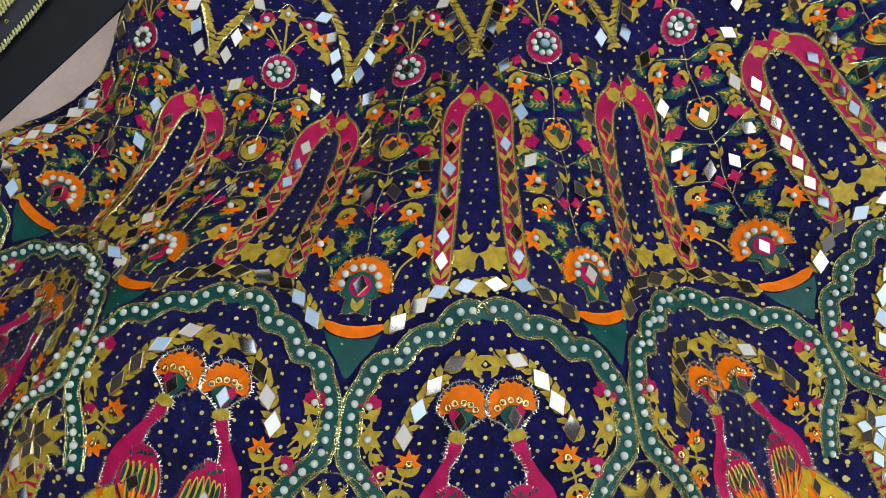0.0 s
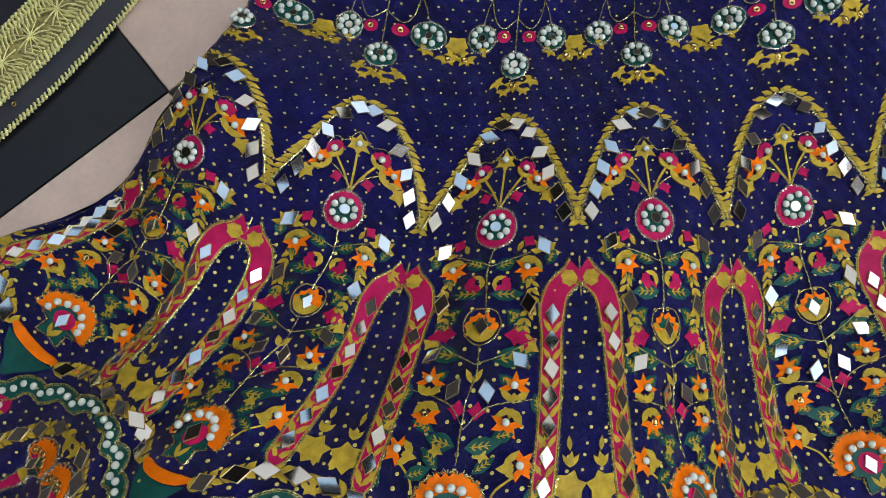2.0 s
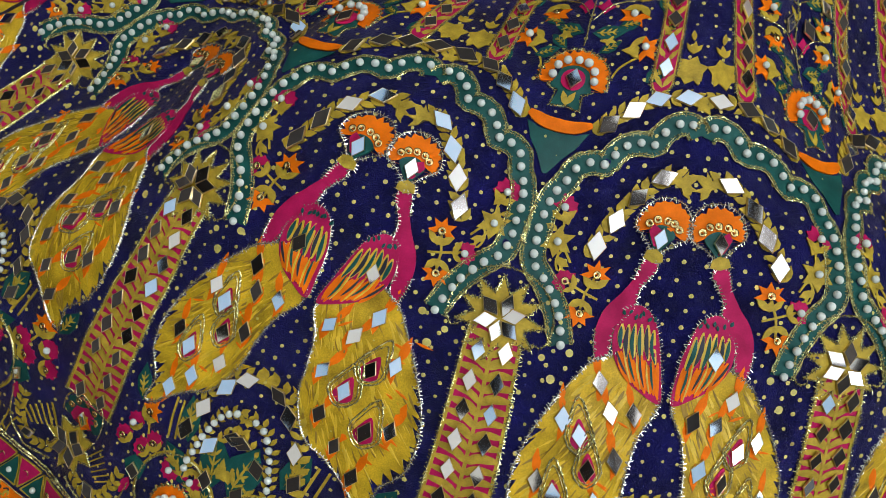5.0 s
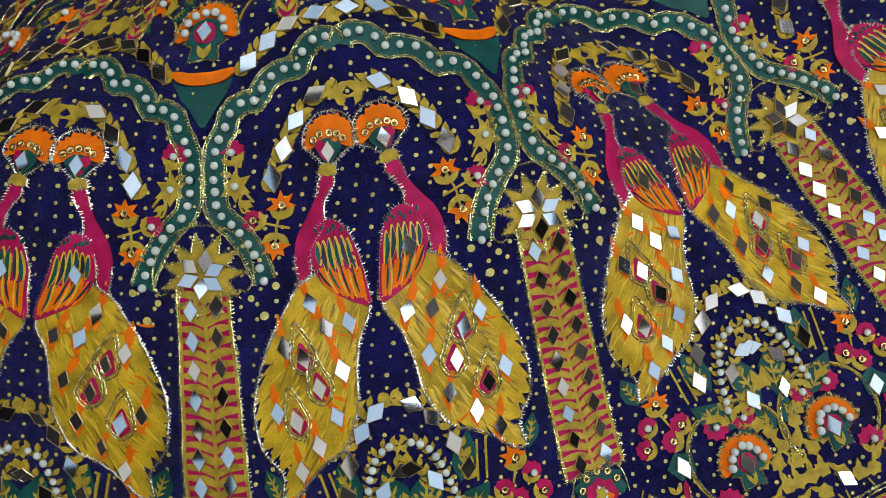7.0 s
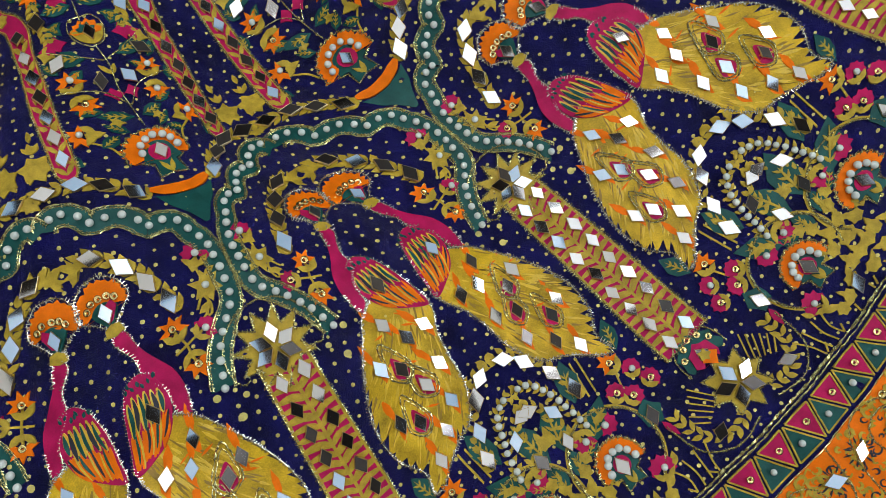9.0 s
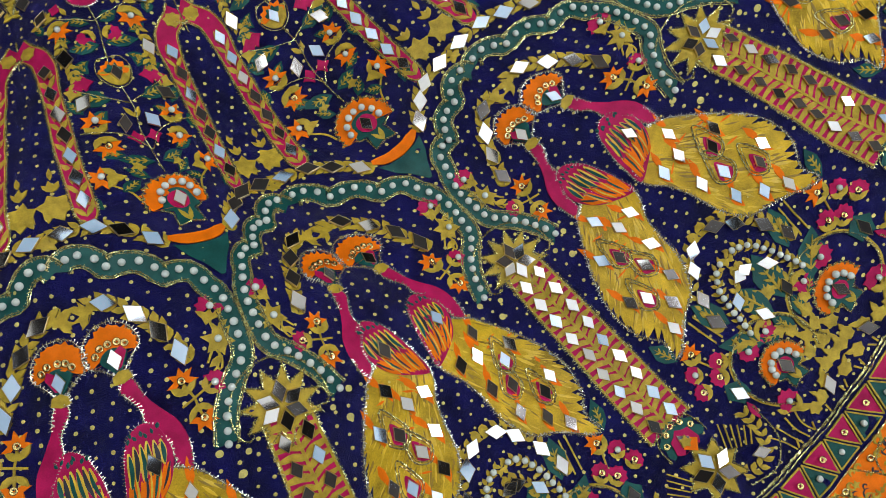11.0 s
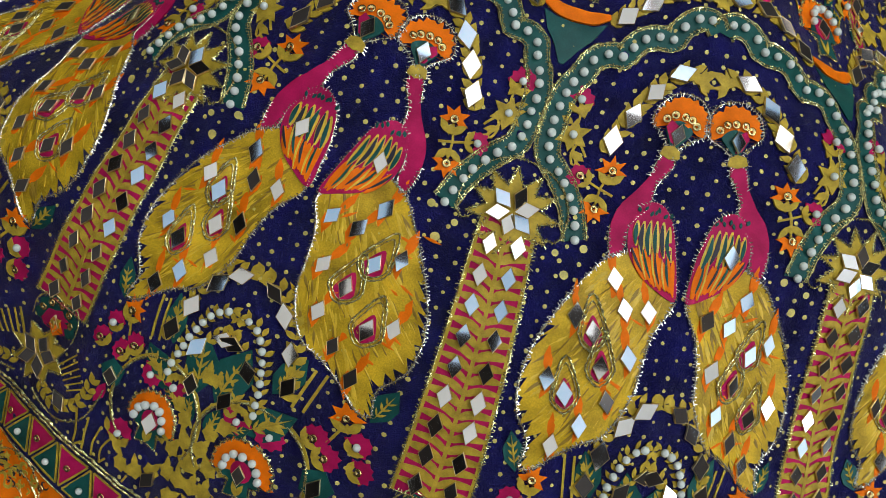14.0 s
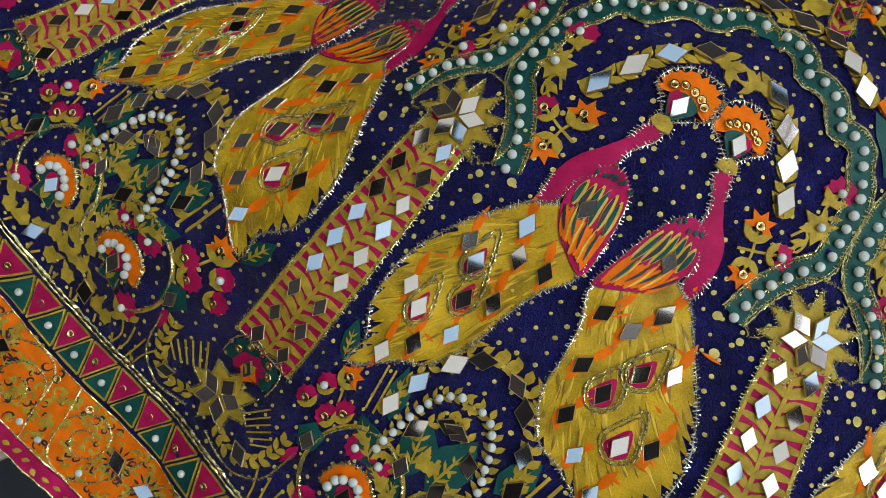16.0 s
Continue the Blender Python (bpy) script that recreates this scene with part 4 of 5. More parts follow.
def column(g):
    if not ok(g, -0.2):
        return
    fr = Broad(g, 0, 1)
    top, bottom = -0.114, -0.307
    v = np.linspace(top, bottom, 26)
    half = np.interp(v, (bottom, top), (0.0245, 0.0185))
    c = Cut()
    c.panel(fr, v, half, 0.0011)
    col = c.made("column_panel", PINK, skirt, "tall pink and gold herringbone panel set with diamond mirrors")
    c = Cut()
    n = 24
    for k in range(n):
        y = top - 0.003 - (top - bottom - 0.006) * k / (n - 1)
        w = float(np.interp(y, (bottom, top), (0.0235, 0.0175)))
        f = Frame(g, y)
        for s in (1, -1):
            b = s * rng.uniform(0.95, 1.05)
            p = smooth([(0, 0), (0.4 * w * b, 0.0052), (0.98 * w * b, 0.006)], 3)
            c.ribbon(f, p, np.array([0.001, 0.0023, 0.0029, 0.003, 0.0028, 0.0022, 0.0014]) * rng.uniform(0.8, 1.1), 0.0017)
    c.ribbon(fr, np.stack([0 * v, v], 1), 0.0013, 0.0019)
    for s in (1, -1):
        c.ribbon(fr, np.stack([s * (half - 0.0011) / wide(v), v], 1), 0.001, 0.0019)
    c.made("herringbone", GOLD, col, "gold painted herringbone leaves")
    c = Cut()
    for s in (1, -1):
        stitch(c, fr, np.stack([s * (half + 0.0003) / wide(v), v], 1), 0.0008)
    stitch(c, fr, np.array([(-half[-1] / wide(bottom), bottom), (half[-1] / wide(bottom), bottom)]), 0.0008)
    c.made("cord", CORD, col)
    for k in range(9):
        y = top - 0.016 - 0.0208 * k
        w = float(np.interp(y, (bottom, top), (0.0113, 0.009)))
        for s in (1, -1):
            diamond(Frame(g, y + s * 0.001), s * w, 0, col, 0, 0.84, 0.003)
    # star over the column
    f = Frame(g, -0.106)
    c = Cut()
    c.bloom(f, 0, 0, 0.0305, 11, 0.58, 90)
    star = c.made("star_flower", GOLD, skirt, "gold pointed star flower with six mirrors")
    pts = [(rr * math.cos(t), rr * math.sin(t)) for k in range(22) for rr, t in [(0.0312 if k % 2 == 0 else 0.018, radians(360 * k / 22))]]
    c = Cut()
    stitch(c, f, pts, 0.0007, True, 0.0016)
    arc = [(0.0365 * math.cos(radians(t)), 0.0365 * math.sin(radians(t))) for t in range(0, 181, 10)]
    stitch(c, f, [(0.026, -0.012), (0.031, -0.014), (0.0355, -0.009)] + arc + [(-0.0355, -0.009), (-0.031, -0.014), (-0.026, -0.012)], 0.0008, False, 0.0014)
    c.made("cord", CORD, star)
    for k in range(6):
        t = 22 + 60 * k
        settle("mirror", DIAMOND_ME, f, 0.0102 * math.cos(radians(t)), 0.0102 * math.sin(radians(t)), star, 0.88, t - 90, 0.1, 0.003)
    c = Cut()
    for s in (1, -1):
        c.disc(fr, s * 0.215, -0.118, 0.0028, 0.001, 10)
        c.disc(fr, s * 0.175, -0.138, 0.0031, 0.001, 10)
        c.disc(fr, s * 0.14, -0.125, 0.0024, 0.001, 10)
    c.pieces("large_dot", DOT, star)


for g in GORES:
    arch_band(g)
    for side in (1, -1):
        peacock_shape(g, side)
    arch_filling(g)
    column(g)


# ---- upper half of the gores ----
def pink_arch(g):
    """Tall pink horseshoe with mirrors and gold leaves."""
    axis = g + 0.5
    if not ok(axis, 0.17):
        return
    top = None
    for side in (1, -1):
        fr = Broad(axis, 0, side)
        line = smooth([(0.168, 0.07), (0.163, 0.1), (0.158, 0.14), (0.156, 0.175), (0.156, 0.205), (0.155, 0.222), (0.132, 0.2365), (0.09, 0.2445), (0.045, 0.2505), (0.003, 0.2555)], 5)
        line = along(line, 0.004)
        half = np.interp(line[:, 1], (0.07, 0.2, 0.222, 0.24, 0.249, 0.2555), (0.0078, 0.008, 0.0098, 0.0092, 0.0088, 0.0122))
        half[0] = 0.003
        half[1] = 0.0062
        c = Cut()
        c.ribbon(fr, line, half, 0.0014)
        leg = c.made("horseshoe_half", PINK, skirt, "tall pink horseshoe band with mirrors, edged in gold")
        c = Cut()
        stitch(c, fr, offset(line, half + 0.0002), 0.0008, hair=0.0017)
        stitch(c, fr, offset(line, -half - 0.0002), 0.0008, hair=0.0017)
        c.cord(fr, np.array([(0.001, 0.234), (0.001, 0.2665)]), 0.0009)
        c.made("cord", CORD, leg)
        c = Cut()
        for d in (1, -1):
            c.ribbon(fr, offset(line, d * (half - 0.001)), 0.0004, 0.0019)
        for k in range(7):
            v = 0.088 + 0.0212 * k
            d = float(np.interp(v, (0.07, 0.175, 0.22), (0.167, 0.157, 0.152)))
            for s in (1, -1):
                c.leaf(fr, d, v - 0.013, 90 + s * 32, 0.0135, 0.0052, 0.0021)
                c.leaf(fr, d + s * 0.018, v - 0.003, 90 + s * 4, 0.0125, 0.0042, 0.0021)
        c.bloom(fr, 0.062, 0.2485, 0.0076, 7, 0.8, lift=0.0022)
        c.made("gold_leaf_work", GOLD, leg, "gold painted leaves")
        for k in range(7):
            v = 0.09 + 0.0212 * k
            d = float(np.interp(v, (0.07, 0.175, 0.22), (0.167, 0.157, 0.152)))
            diamond(fr, d, v, leg, rng.uniform(-4, 4), 0.86, 0.003)
        c = cuts()
        c["gold"].bloom(fr, 0.066, 0.09, 0.0125, 6, 0.68, 15)
        for t in (60, 95, 125):
            c["gold"].leaf(fr, 0.066, 0.104, t, 0.011, 0.005)
        c["gold"].leaf(fr, 0.066, 0.116, 85, 0.012, 0.005)
        c["gold"].leaf(fr, 0.03, 0.078, 70, 0.01, 0.006)
        finish(c, "flower_sprig", "plain gold printed flower with leaves")
        # leaf wreath with mirrors that rides on the green band
        c = cuts()
        line = smooth([(0.375, 0.038), (0.32, 0.05), (0.24, 0.061), (0.15, 0.067), (0.06, 0.068), (0.01, 0.066)], 5)
        garland(c["gold"], fr, line, 0.0075, 0.0105, 0.0065)
        for d, v, t in ((0.06, 0.067, 80), (0.17, 0.065, 68), (0.25, 0.057, 55), (0.33, 0.045, 35)):
            c["mirrors"].append((fr.sub(d, v), t, 1.05))
        finish(c, "leaf_wreath", "curved gold leaf wreath with diamond mirrors")


def fan_flower(fr, size, name, label):
    """Orange scalloped fan with pearls over a green heart and a pink disc with a mirror."""
    f = fr
    c = Cut()
    c.bloom(f, 0, 0, 0.0295, 15, 0.88, arc=212)
    fan = c.made(name, ORANGE, skirt, label)
    c = Cut()
    c.shape(f, smooth([(-0.0142, -0.001), (-0.0105, 0.009), (0, 0.0132), (0.0105, 0.009), (0.0142, -0.001), (0.017, -0.009), (0.009, -0.011), (0.011, -0.025), (0, -0.022), (-0.011, -0.025), (-0.009, -0.011), (-0.017, -0.009)], 3, True), 0.0022, 0.012)
    c.made("heart", GREEN, fan, "dark green heart")
    c = Cut()
    c.disc(f, 0, 0, 0.0098, 0.0034, 14)
    c.made("disc", PINK, fan, "pink disc")
    c = Cut()
    for s in (1, -1):
        c.leaf(f, 0, -0.023, 90 + s * 22, 0.014, 0.006, 0.003)
    c.made("gold_leaf_work", GOLD, fan)
    c = Cut()
    rim = [(0.0292 * (1 if k % 2 else 0.93) * math.cos(radians(193 - 206 * k / 30)), 0.0292 * (1 if k % 2 else 0.93) * math.sin(radians(193 - 206 * k / 30))) for k in range(31)]
    stitch(c, f, rim, 0.0008, False, 0.0016)
    stitch(c, f, [(0.019, -0.008), (0.011, -0.012), (0.012, -0.026), (0, -0.023), (-0.012, -0.026), (-0.011, -0.012), (-0.019, -0.008)], 0.0007, False, 0.0014)
    c.made("cord", CORD, fan)
    for k in range(7):
        t = radians(180 - 30 * k)
        pearl(f, 0.0168 * math.cos(t), 0.0168 * math.sin(t), fan, 0.0034 * size, 0.0026)
    diamond(f, 0, -0.001, fan, 0, 0.9, 0.0042)
    return fan


def medallion(fr, a, b, r, outer, name, label):
    f = fr.sub(a, b)
    c = Cut()
    c.shape(f, smooth([(r * x, r * y) for x, y in ((0, 1.12), (0.72, 0.75), (0.98, 0), (0.7, -0.75), (0, -1.08), (-0.7, -0.75), (-0.98, 0), (-0.72, 0.75))], 3, True), 0.0013, 0.012)
    med = c.made(name, outer, skirt, label)
    if outer is not GREEN:
        c = Cut()
        c.disc(f, 0, 0, r * 0.7, 0.0022, 14)
        c.made("inner_disc", GREEN, med)
    c = Cut()
    stitch(c, f, smooth([(r * 1.03 * x, r * 1.03 * y) for x, y in ((0, 1.12), (0.72, 0.75), (0.98, 0), (0.7, -0.75), (0, -1.08), (-0.7, -0.75), (-0.98, 0), (-0.72, 0.75))], 3, True), 0.0008, True, 0.0016)
    c.made("cord", SILVER, med)
    pr = 0.58 if outer is not GREEN else 0.66
    for k in range(8):
        t = 2 * math.pi * (k + 0.5) / 8
        pearl(f, r * pr * math.cos(t), r * pr * math.sin(t), med, 0.0031, 0.002)
    settle("round_mirror", ROUND_ME, f, 0, 0, med, 0.78 * r / 0.0165, 0, 0.09, 0.0032)


def stem_panel(g):
    """What grows between two horseshoes: medallion, stem, tulip, branches, fan flower and the green keystone."""
    if not ok(g, 0.2):
        return
    fr = Broad(g, 0, 1)
    # keystone
    c = Cut()
    c.shape(fr, [(-0.115, 0.037), (-0.07, 0.034), (0, 0.033), (0.07, 0.034), (0.115, 0.037), (0.08, 0.024), (0.045, 0.016), (0.008, 0.003), (-0.008, 0.003), (-0.045, 0.016), (-0.08, 0.024)], 0.001, 0.012, True)
    key = c.made("keystone", GREEN, skirt, "plain green triangular keystone with an orange bar")
    c = Cut()
    bar = along(smooth([(-0.118, 0.0435), (-0.06, 0.0395), (0, 0.0385), (0.06, 0.0395), (0.118, 0.043)], 4), 0.004)
    c.ribbon(fr, bar, np.interp(np.linspace(0, 1, len(bar)), (0, 0.15, 0.5, 0.85, 1), (0.002, 0.0042, 0.0048, 0.0042, 0.002)), 0.0024)
    c.made("orange_bar", ORANGE, key, "orange silk bar")
    fan_flower(Frame(g, 0.075, 1, 0, 0.9), 1.0, "fan_flower", "orange scalloped fan flower with pearls and green heart")
    medallion(fr, 0.0, 0.288, 0.0165, PINK, "pink_medallion", "pink medallion with a ring of pearls round a mirror")
    c = cuts()
    # crown over the medallion
    f = Frame(g, 0.288)
    for a, b in ((0.0, 0.06), (-0.018, 0.052), (0.018, 0.052)):
        c["gold"].ribbon(f, smooth([(0, 0.018), (a * 0.4, 0.034), (a, b)], 4), 0.0009)
    blossom(f, 0, 0.064, "gold", c, 0.0095)
    blossom(f, -0.019, 0.056, "pink", c, 0.009, 30)
    blossom(f, 0.019, 0.056, "pink", c, 0.009, -30)
    c["cord"].cord(f, smooth([(-0.026, 0.06), (-0.02, 0.068), (-0.01, 0.065), (0, 0.077), (0.01, 0.065), (0.02, 0.068), (0.026, 0.06)], 4), 0.0007)
    c["cord"].cord(f, smooth([(-0.022, 0.043), (-0.01, 0.034), (0, 0.02)], 4), 0.0008)
    c["cord"].cord(f, smooth([(0.022, 0.043), (0.01, 0.034), (0, 0.02)], 4), 0.0008)
    for s in (1, -1):
        blossom(f, s * 0.03, 0.046, "orange", c, 0.0105, s * -25)
        c["gold"].bloom(f, s * 0.039, 0.032, 0.0085, 5, 0.55, 90 * s)
        c["pink"].bloom(f, s * 0.013, 0.03, 0.006, 4, 0.6, 20)
    finish(c, "flower_crown", "crown of pink, orange and gold flowers with pearls")
    # stem
    c = cuts()
    sway = 0.0022 * (1 if g % 2 else -1)
    c["cord"].cord(f, smooth([(0, -0.018), (sway, -0.04), (0, -0.062), (-sway, -0.078)], 5), 0.001)
    for s in (1, -1):
        c["cord"].cord(f, smooth([(0, -0.034), (s * 0.014, -0.028), (s * 0.03, -0.02)], 4), 0.0008)
        vein_leaf(c, f, s * 0.004, -0.036, 90 - s * 62, 0.017, 0.009)
        vein_leaf(c, f, s * 0.003, -0.058, 90 - s * 85, 0.022, 0.01)
        blossom(f, s * 0.011, -0.049, "pink", c, 0.0085, s * -120, "none")
        lot = f.sub(s * 0.041, -0.014)
        c["gold"].bloom(lot, 0, -0.004, 0.0125, 5, 0.6, arc=230)
        c["mirrors"].append((lot, 0 + 35 * s, 0.95))
        blossom(f, s * 0.03, -0.034, "orange", c, 0.0105, 180 - s * 20)
        garland(c["gold"], f, smooth([(s * 0.032, -0.044), (s * 0.035, -0.06), (s * 0.031, -0.08), (s * 0.034, -0.094)], 4), 0.0065, 0.0085, 0.005)
        c["mirrors"].append((f.sub(s * 0.034, -0.064), s * 5, 1.0))
        c["pink"].bloom(f, s * 0.026, -0.09, 0.008, 4, 0.6, 180)
        c["pink"].bloom(f, s * 0.028, -0.01, 0.006, 4, 0.6, 60)
        c["gold"].leaf(f, s * 0.02, -0.02, 90 - s * 20, 0.01, 0.006)
    for a, b, t in ((0.022, -0.03, 10), (0.016, -0.07, -20), (0.024, -0.048, 30), (0.02, -0.082, 60), (0.044, -0.03, 70)):
        for s in (1, -1):
            vein_leaf(c, f, s * a, b, t if s > 0 else 180 - t, 0.013, 0.007)
    finish(c, "flower_stem", "gold cord stem with leaves, flowers and mirrors")
    # tulip
    t = Frame(g, 0.203)
    c = cuts()
    c["gold"].shape(t, smooth([(-0.0125, 0.004), (-0.009, -0.007), (0, -0.012), (0.009, -0.007), (0.0125, 0.004), (0, 0.003)], 4, True), 0.0014, 0.015)
    c["orange"].bloom(t, 0, -0.001, 0.0135, 6, 0.8, arc=190, lift=0.0016)
    c["green"].bloom(t, 0, 0.0, 0.0085, 4, 0.7, arc=180, lift=0.0022)
    c["cord"].cord(t, smooth([(-0.0145, 0.003), (-0.01, 0.013), (0, 0.0145), (0.01, 0.013), (0.0145, 0.003), (0.01, -0.009), (0, -0.0145), (-0.01, -0.009)], 4, True), 0.0008, True)
    c["mirrors"].append((t.sub(0, -0.001), 0, 0.8))
    finish(c, "tulip", "small orange and gold tulip round a mirror")
    # branches between tulip and fan
    c = cuts()
    f = Frame(g, 0.19)
    c["cord"].cord(f, smooth([(0, 0.0), (0.002, -0.022), (-0.002, -0.045), (0, -0.086)], 5), 0.0009)
    for s in (1, -1):
        c["cord"].cord(f, smooth([(0, -0.016), (s * 0.018, -0.008), (s * 0.036, 0.004)], 4), 0.0008)
        c["pink"].bloom(f, s * 0.033, 0.006, 0.0085, 4, 0.6)
        c["gold"].bloom(f, s * 0.038, 0.001, 0.007, 4, 0.55, 60)
        vein_leaf(c, f, s * 0.012, -0.012, 90 - s * 75, 0.024, 0.012)
        c["mirrors"].append((f.sub(s * 0.033, -0.011), s * 50, 1.0))
        c["mirrors"].append((f.sub(s * 0.0115, -0.036), s * 22, 0.95))
        c["cord"].cord(f, smooth([(0, -0.062), (s * 0.012, -0.047), (s * 0.028, -0.041), (s * 0.044, -0.038)], 4), 0.0008)
        blossom(f, s * 0.031, -0.03, "orange", c, 0.0105, 0)
        blossom(f, s * 0.029, -0.056, "orange", c, 0.0105, 180 - 15 * s, "pearl" if s > 0 else "sequin")
        c["pink"].bloom(f, s * 0.007, -0.049, 0.007, 4, 0.6)
        vein_leaf(c, f, s * 0.003, -0.074, 90 - s * 80, 0.02, 0.01)
        blossom(f, s * 0.043, -0.084, "orange", c, 0.0105, -90 * s)
        c["gold"].leaf(f, s * 0.04, -0.086, 90 + s * 90, 0.013, 0.008)
        c["gold"].ribbon(f, smooth([(s * 0.042, -0.09), (s * 0.03, -0.1), (s * 0.026, -0.11)], 4), 0.0008)
        vein_leaf(c, f, s * 0.05, -0.112, 90 - s * 40, 0.018, 0.009)
        c["gold"].bloom(f, s * 0.016, -0.078, 0.006, 5, 0.5)
        c["gold"].leaf(f, 0, -0.02 - 0.01, 90 - s * 30, 0.012, 0.006)
        c["gold"].leaf(f, s * 0.055, -0.06, 90 - s * 20, 0.012, 0.006)
    for a, b, t in ((0.022, 0.012, 20), (0.018, -0.022, -30), (0.036, -0.02, 60), (0.02, -0.066, 15), (0.05, -0.05, 100), (0.034, -0.1, 150), (0.012, -0.09, 40), (0.052, -0.075, 60)):
        for s in (1, -1):
            if rng.random() < 0.85:
                vein_leaf(c, f, s * a, b, t if s > 0 else 180 - t, 0.015, 0.008)
    finish(c, "flower_branch", "branching gold cord with orange flowers, leaves and mirrors")
    # pointed leaf garland round the crown
    for side in (1, -1):
        if not ok(g + side * 0.25, 0.35):
            continue
        c = cuts()
        b = Broad(g, 0, side)
        line = smooth([(0.0, 0.396), (0.1, 0.392), (0.2, 0.38), (0.3, 0.36), (0.38, 0.338), (0.45, 0.316), (0.49, 0.298)], 5)
        garland(c["gold"], b, line, 0.0062, 0.0105, 0.0062, 42, 1)
        stitch(c["cord"], b, along(line, 0.004), 0.0011)
        for d, v, tt in ((0.045, 0.388, 75), (0.15, 0.379, 62), (0.24, 0.36, 45), (0.31, 0.341, 25), (0.365, 0.323, 12), (0.41, 0.304, 5)):
            c["mirrors"].append((b.sub(d, v), -tt, 0.95))
        finish(c, "leaf_garland", "pointed gold leaf garland with cord and diamond mirrors")
    # hanging medallions under the waist
    label = "hanging gold flowers on cords with sequins"
    c = cuts()
    f = Frame(g, 0.452)
    c["cord"].cord(f, smooth([(0, 0.014), (0, 0.03), (0.001, 0.075)], 4), 0.0008)
    for s in (1, -1):
        c["cord"].cord(f, smooth([(0, 0.05), (s * 0.012, 0.04), (s * 0.02, 0.05), (s * 0.024, 0.075)], 4), 0.0007)
        c["pink"].disc(f, s * 0.0115, 0.032, 0.0065, 0.0014, 10)
        c["beads"].append((f.sub(s * 0.0115, 0.032), "sequin"))
        c["gold"].bloom(f, s * 0.0165, -0.016, 0.0085, 4, 0.55, 180 - s * 40, arc=230)
        c["gold"].bloom(f, s * 0.009, -0.026, 0.007, 4, 0.55, 180, arc=230)
    c["gold"].bloom(f, 0, -0.02, 0.0095, 5, 0.55, 180, arc=240)
    c["beads"].append((f.sub(0, -0.022), "sequin"))
    finish(c, "flower_pendant", label)
    for s in (1, -1):
        c = cuts()
        f2 = Frame(g + s * 0.3, 0.482)
        c["cord"].cord(f2, [(0, 0.012), (s * -0.004, 0.03), (s * -0.012, 0.05)], 0.0007)
        for a, bb, tt in ((0.012, -0.013, -60), (0.0, -0.019, 200), (-0.012, -0.014, 130)):
            c["gold"].bloom(f2, a + s * 0.012, bb, 0.0075, 4, 0.55, tt, arc=230)
        finish(c, "flower_pendant", label)
        c = cuts()
        c["gold"].bloom(Frame(g + s * 0.44, 0.463), 0, 0, 0.0085, 4, 0.55, 180, arc=230)
        c["beads"].append((Frame(g + s * 0.44, 0.461), "sequin"))
        c["gold"].bloom(Frame(g + s * 0.49, 0.477), 0, 0, 0.0085, 5, 0.7, 0)
        finish(c, "flower_pendant", label)
    medallion(fr, 0.0, 0.452, 0.0125, GREEN, "green_medallion", "green medallion with a ring of pearls round a mirror")
    for s in (1, -1):
        if ok(g + s * 0.3, 0.48):
            medallion(fr, s * 0.3, 0.482, 0.0122, GREEN, "green_medallion", "green medallion with a ring of pearls round a mirror")


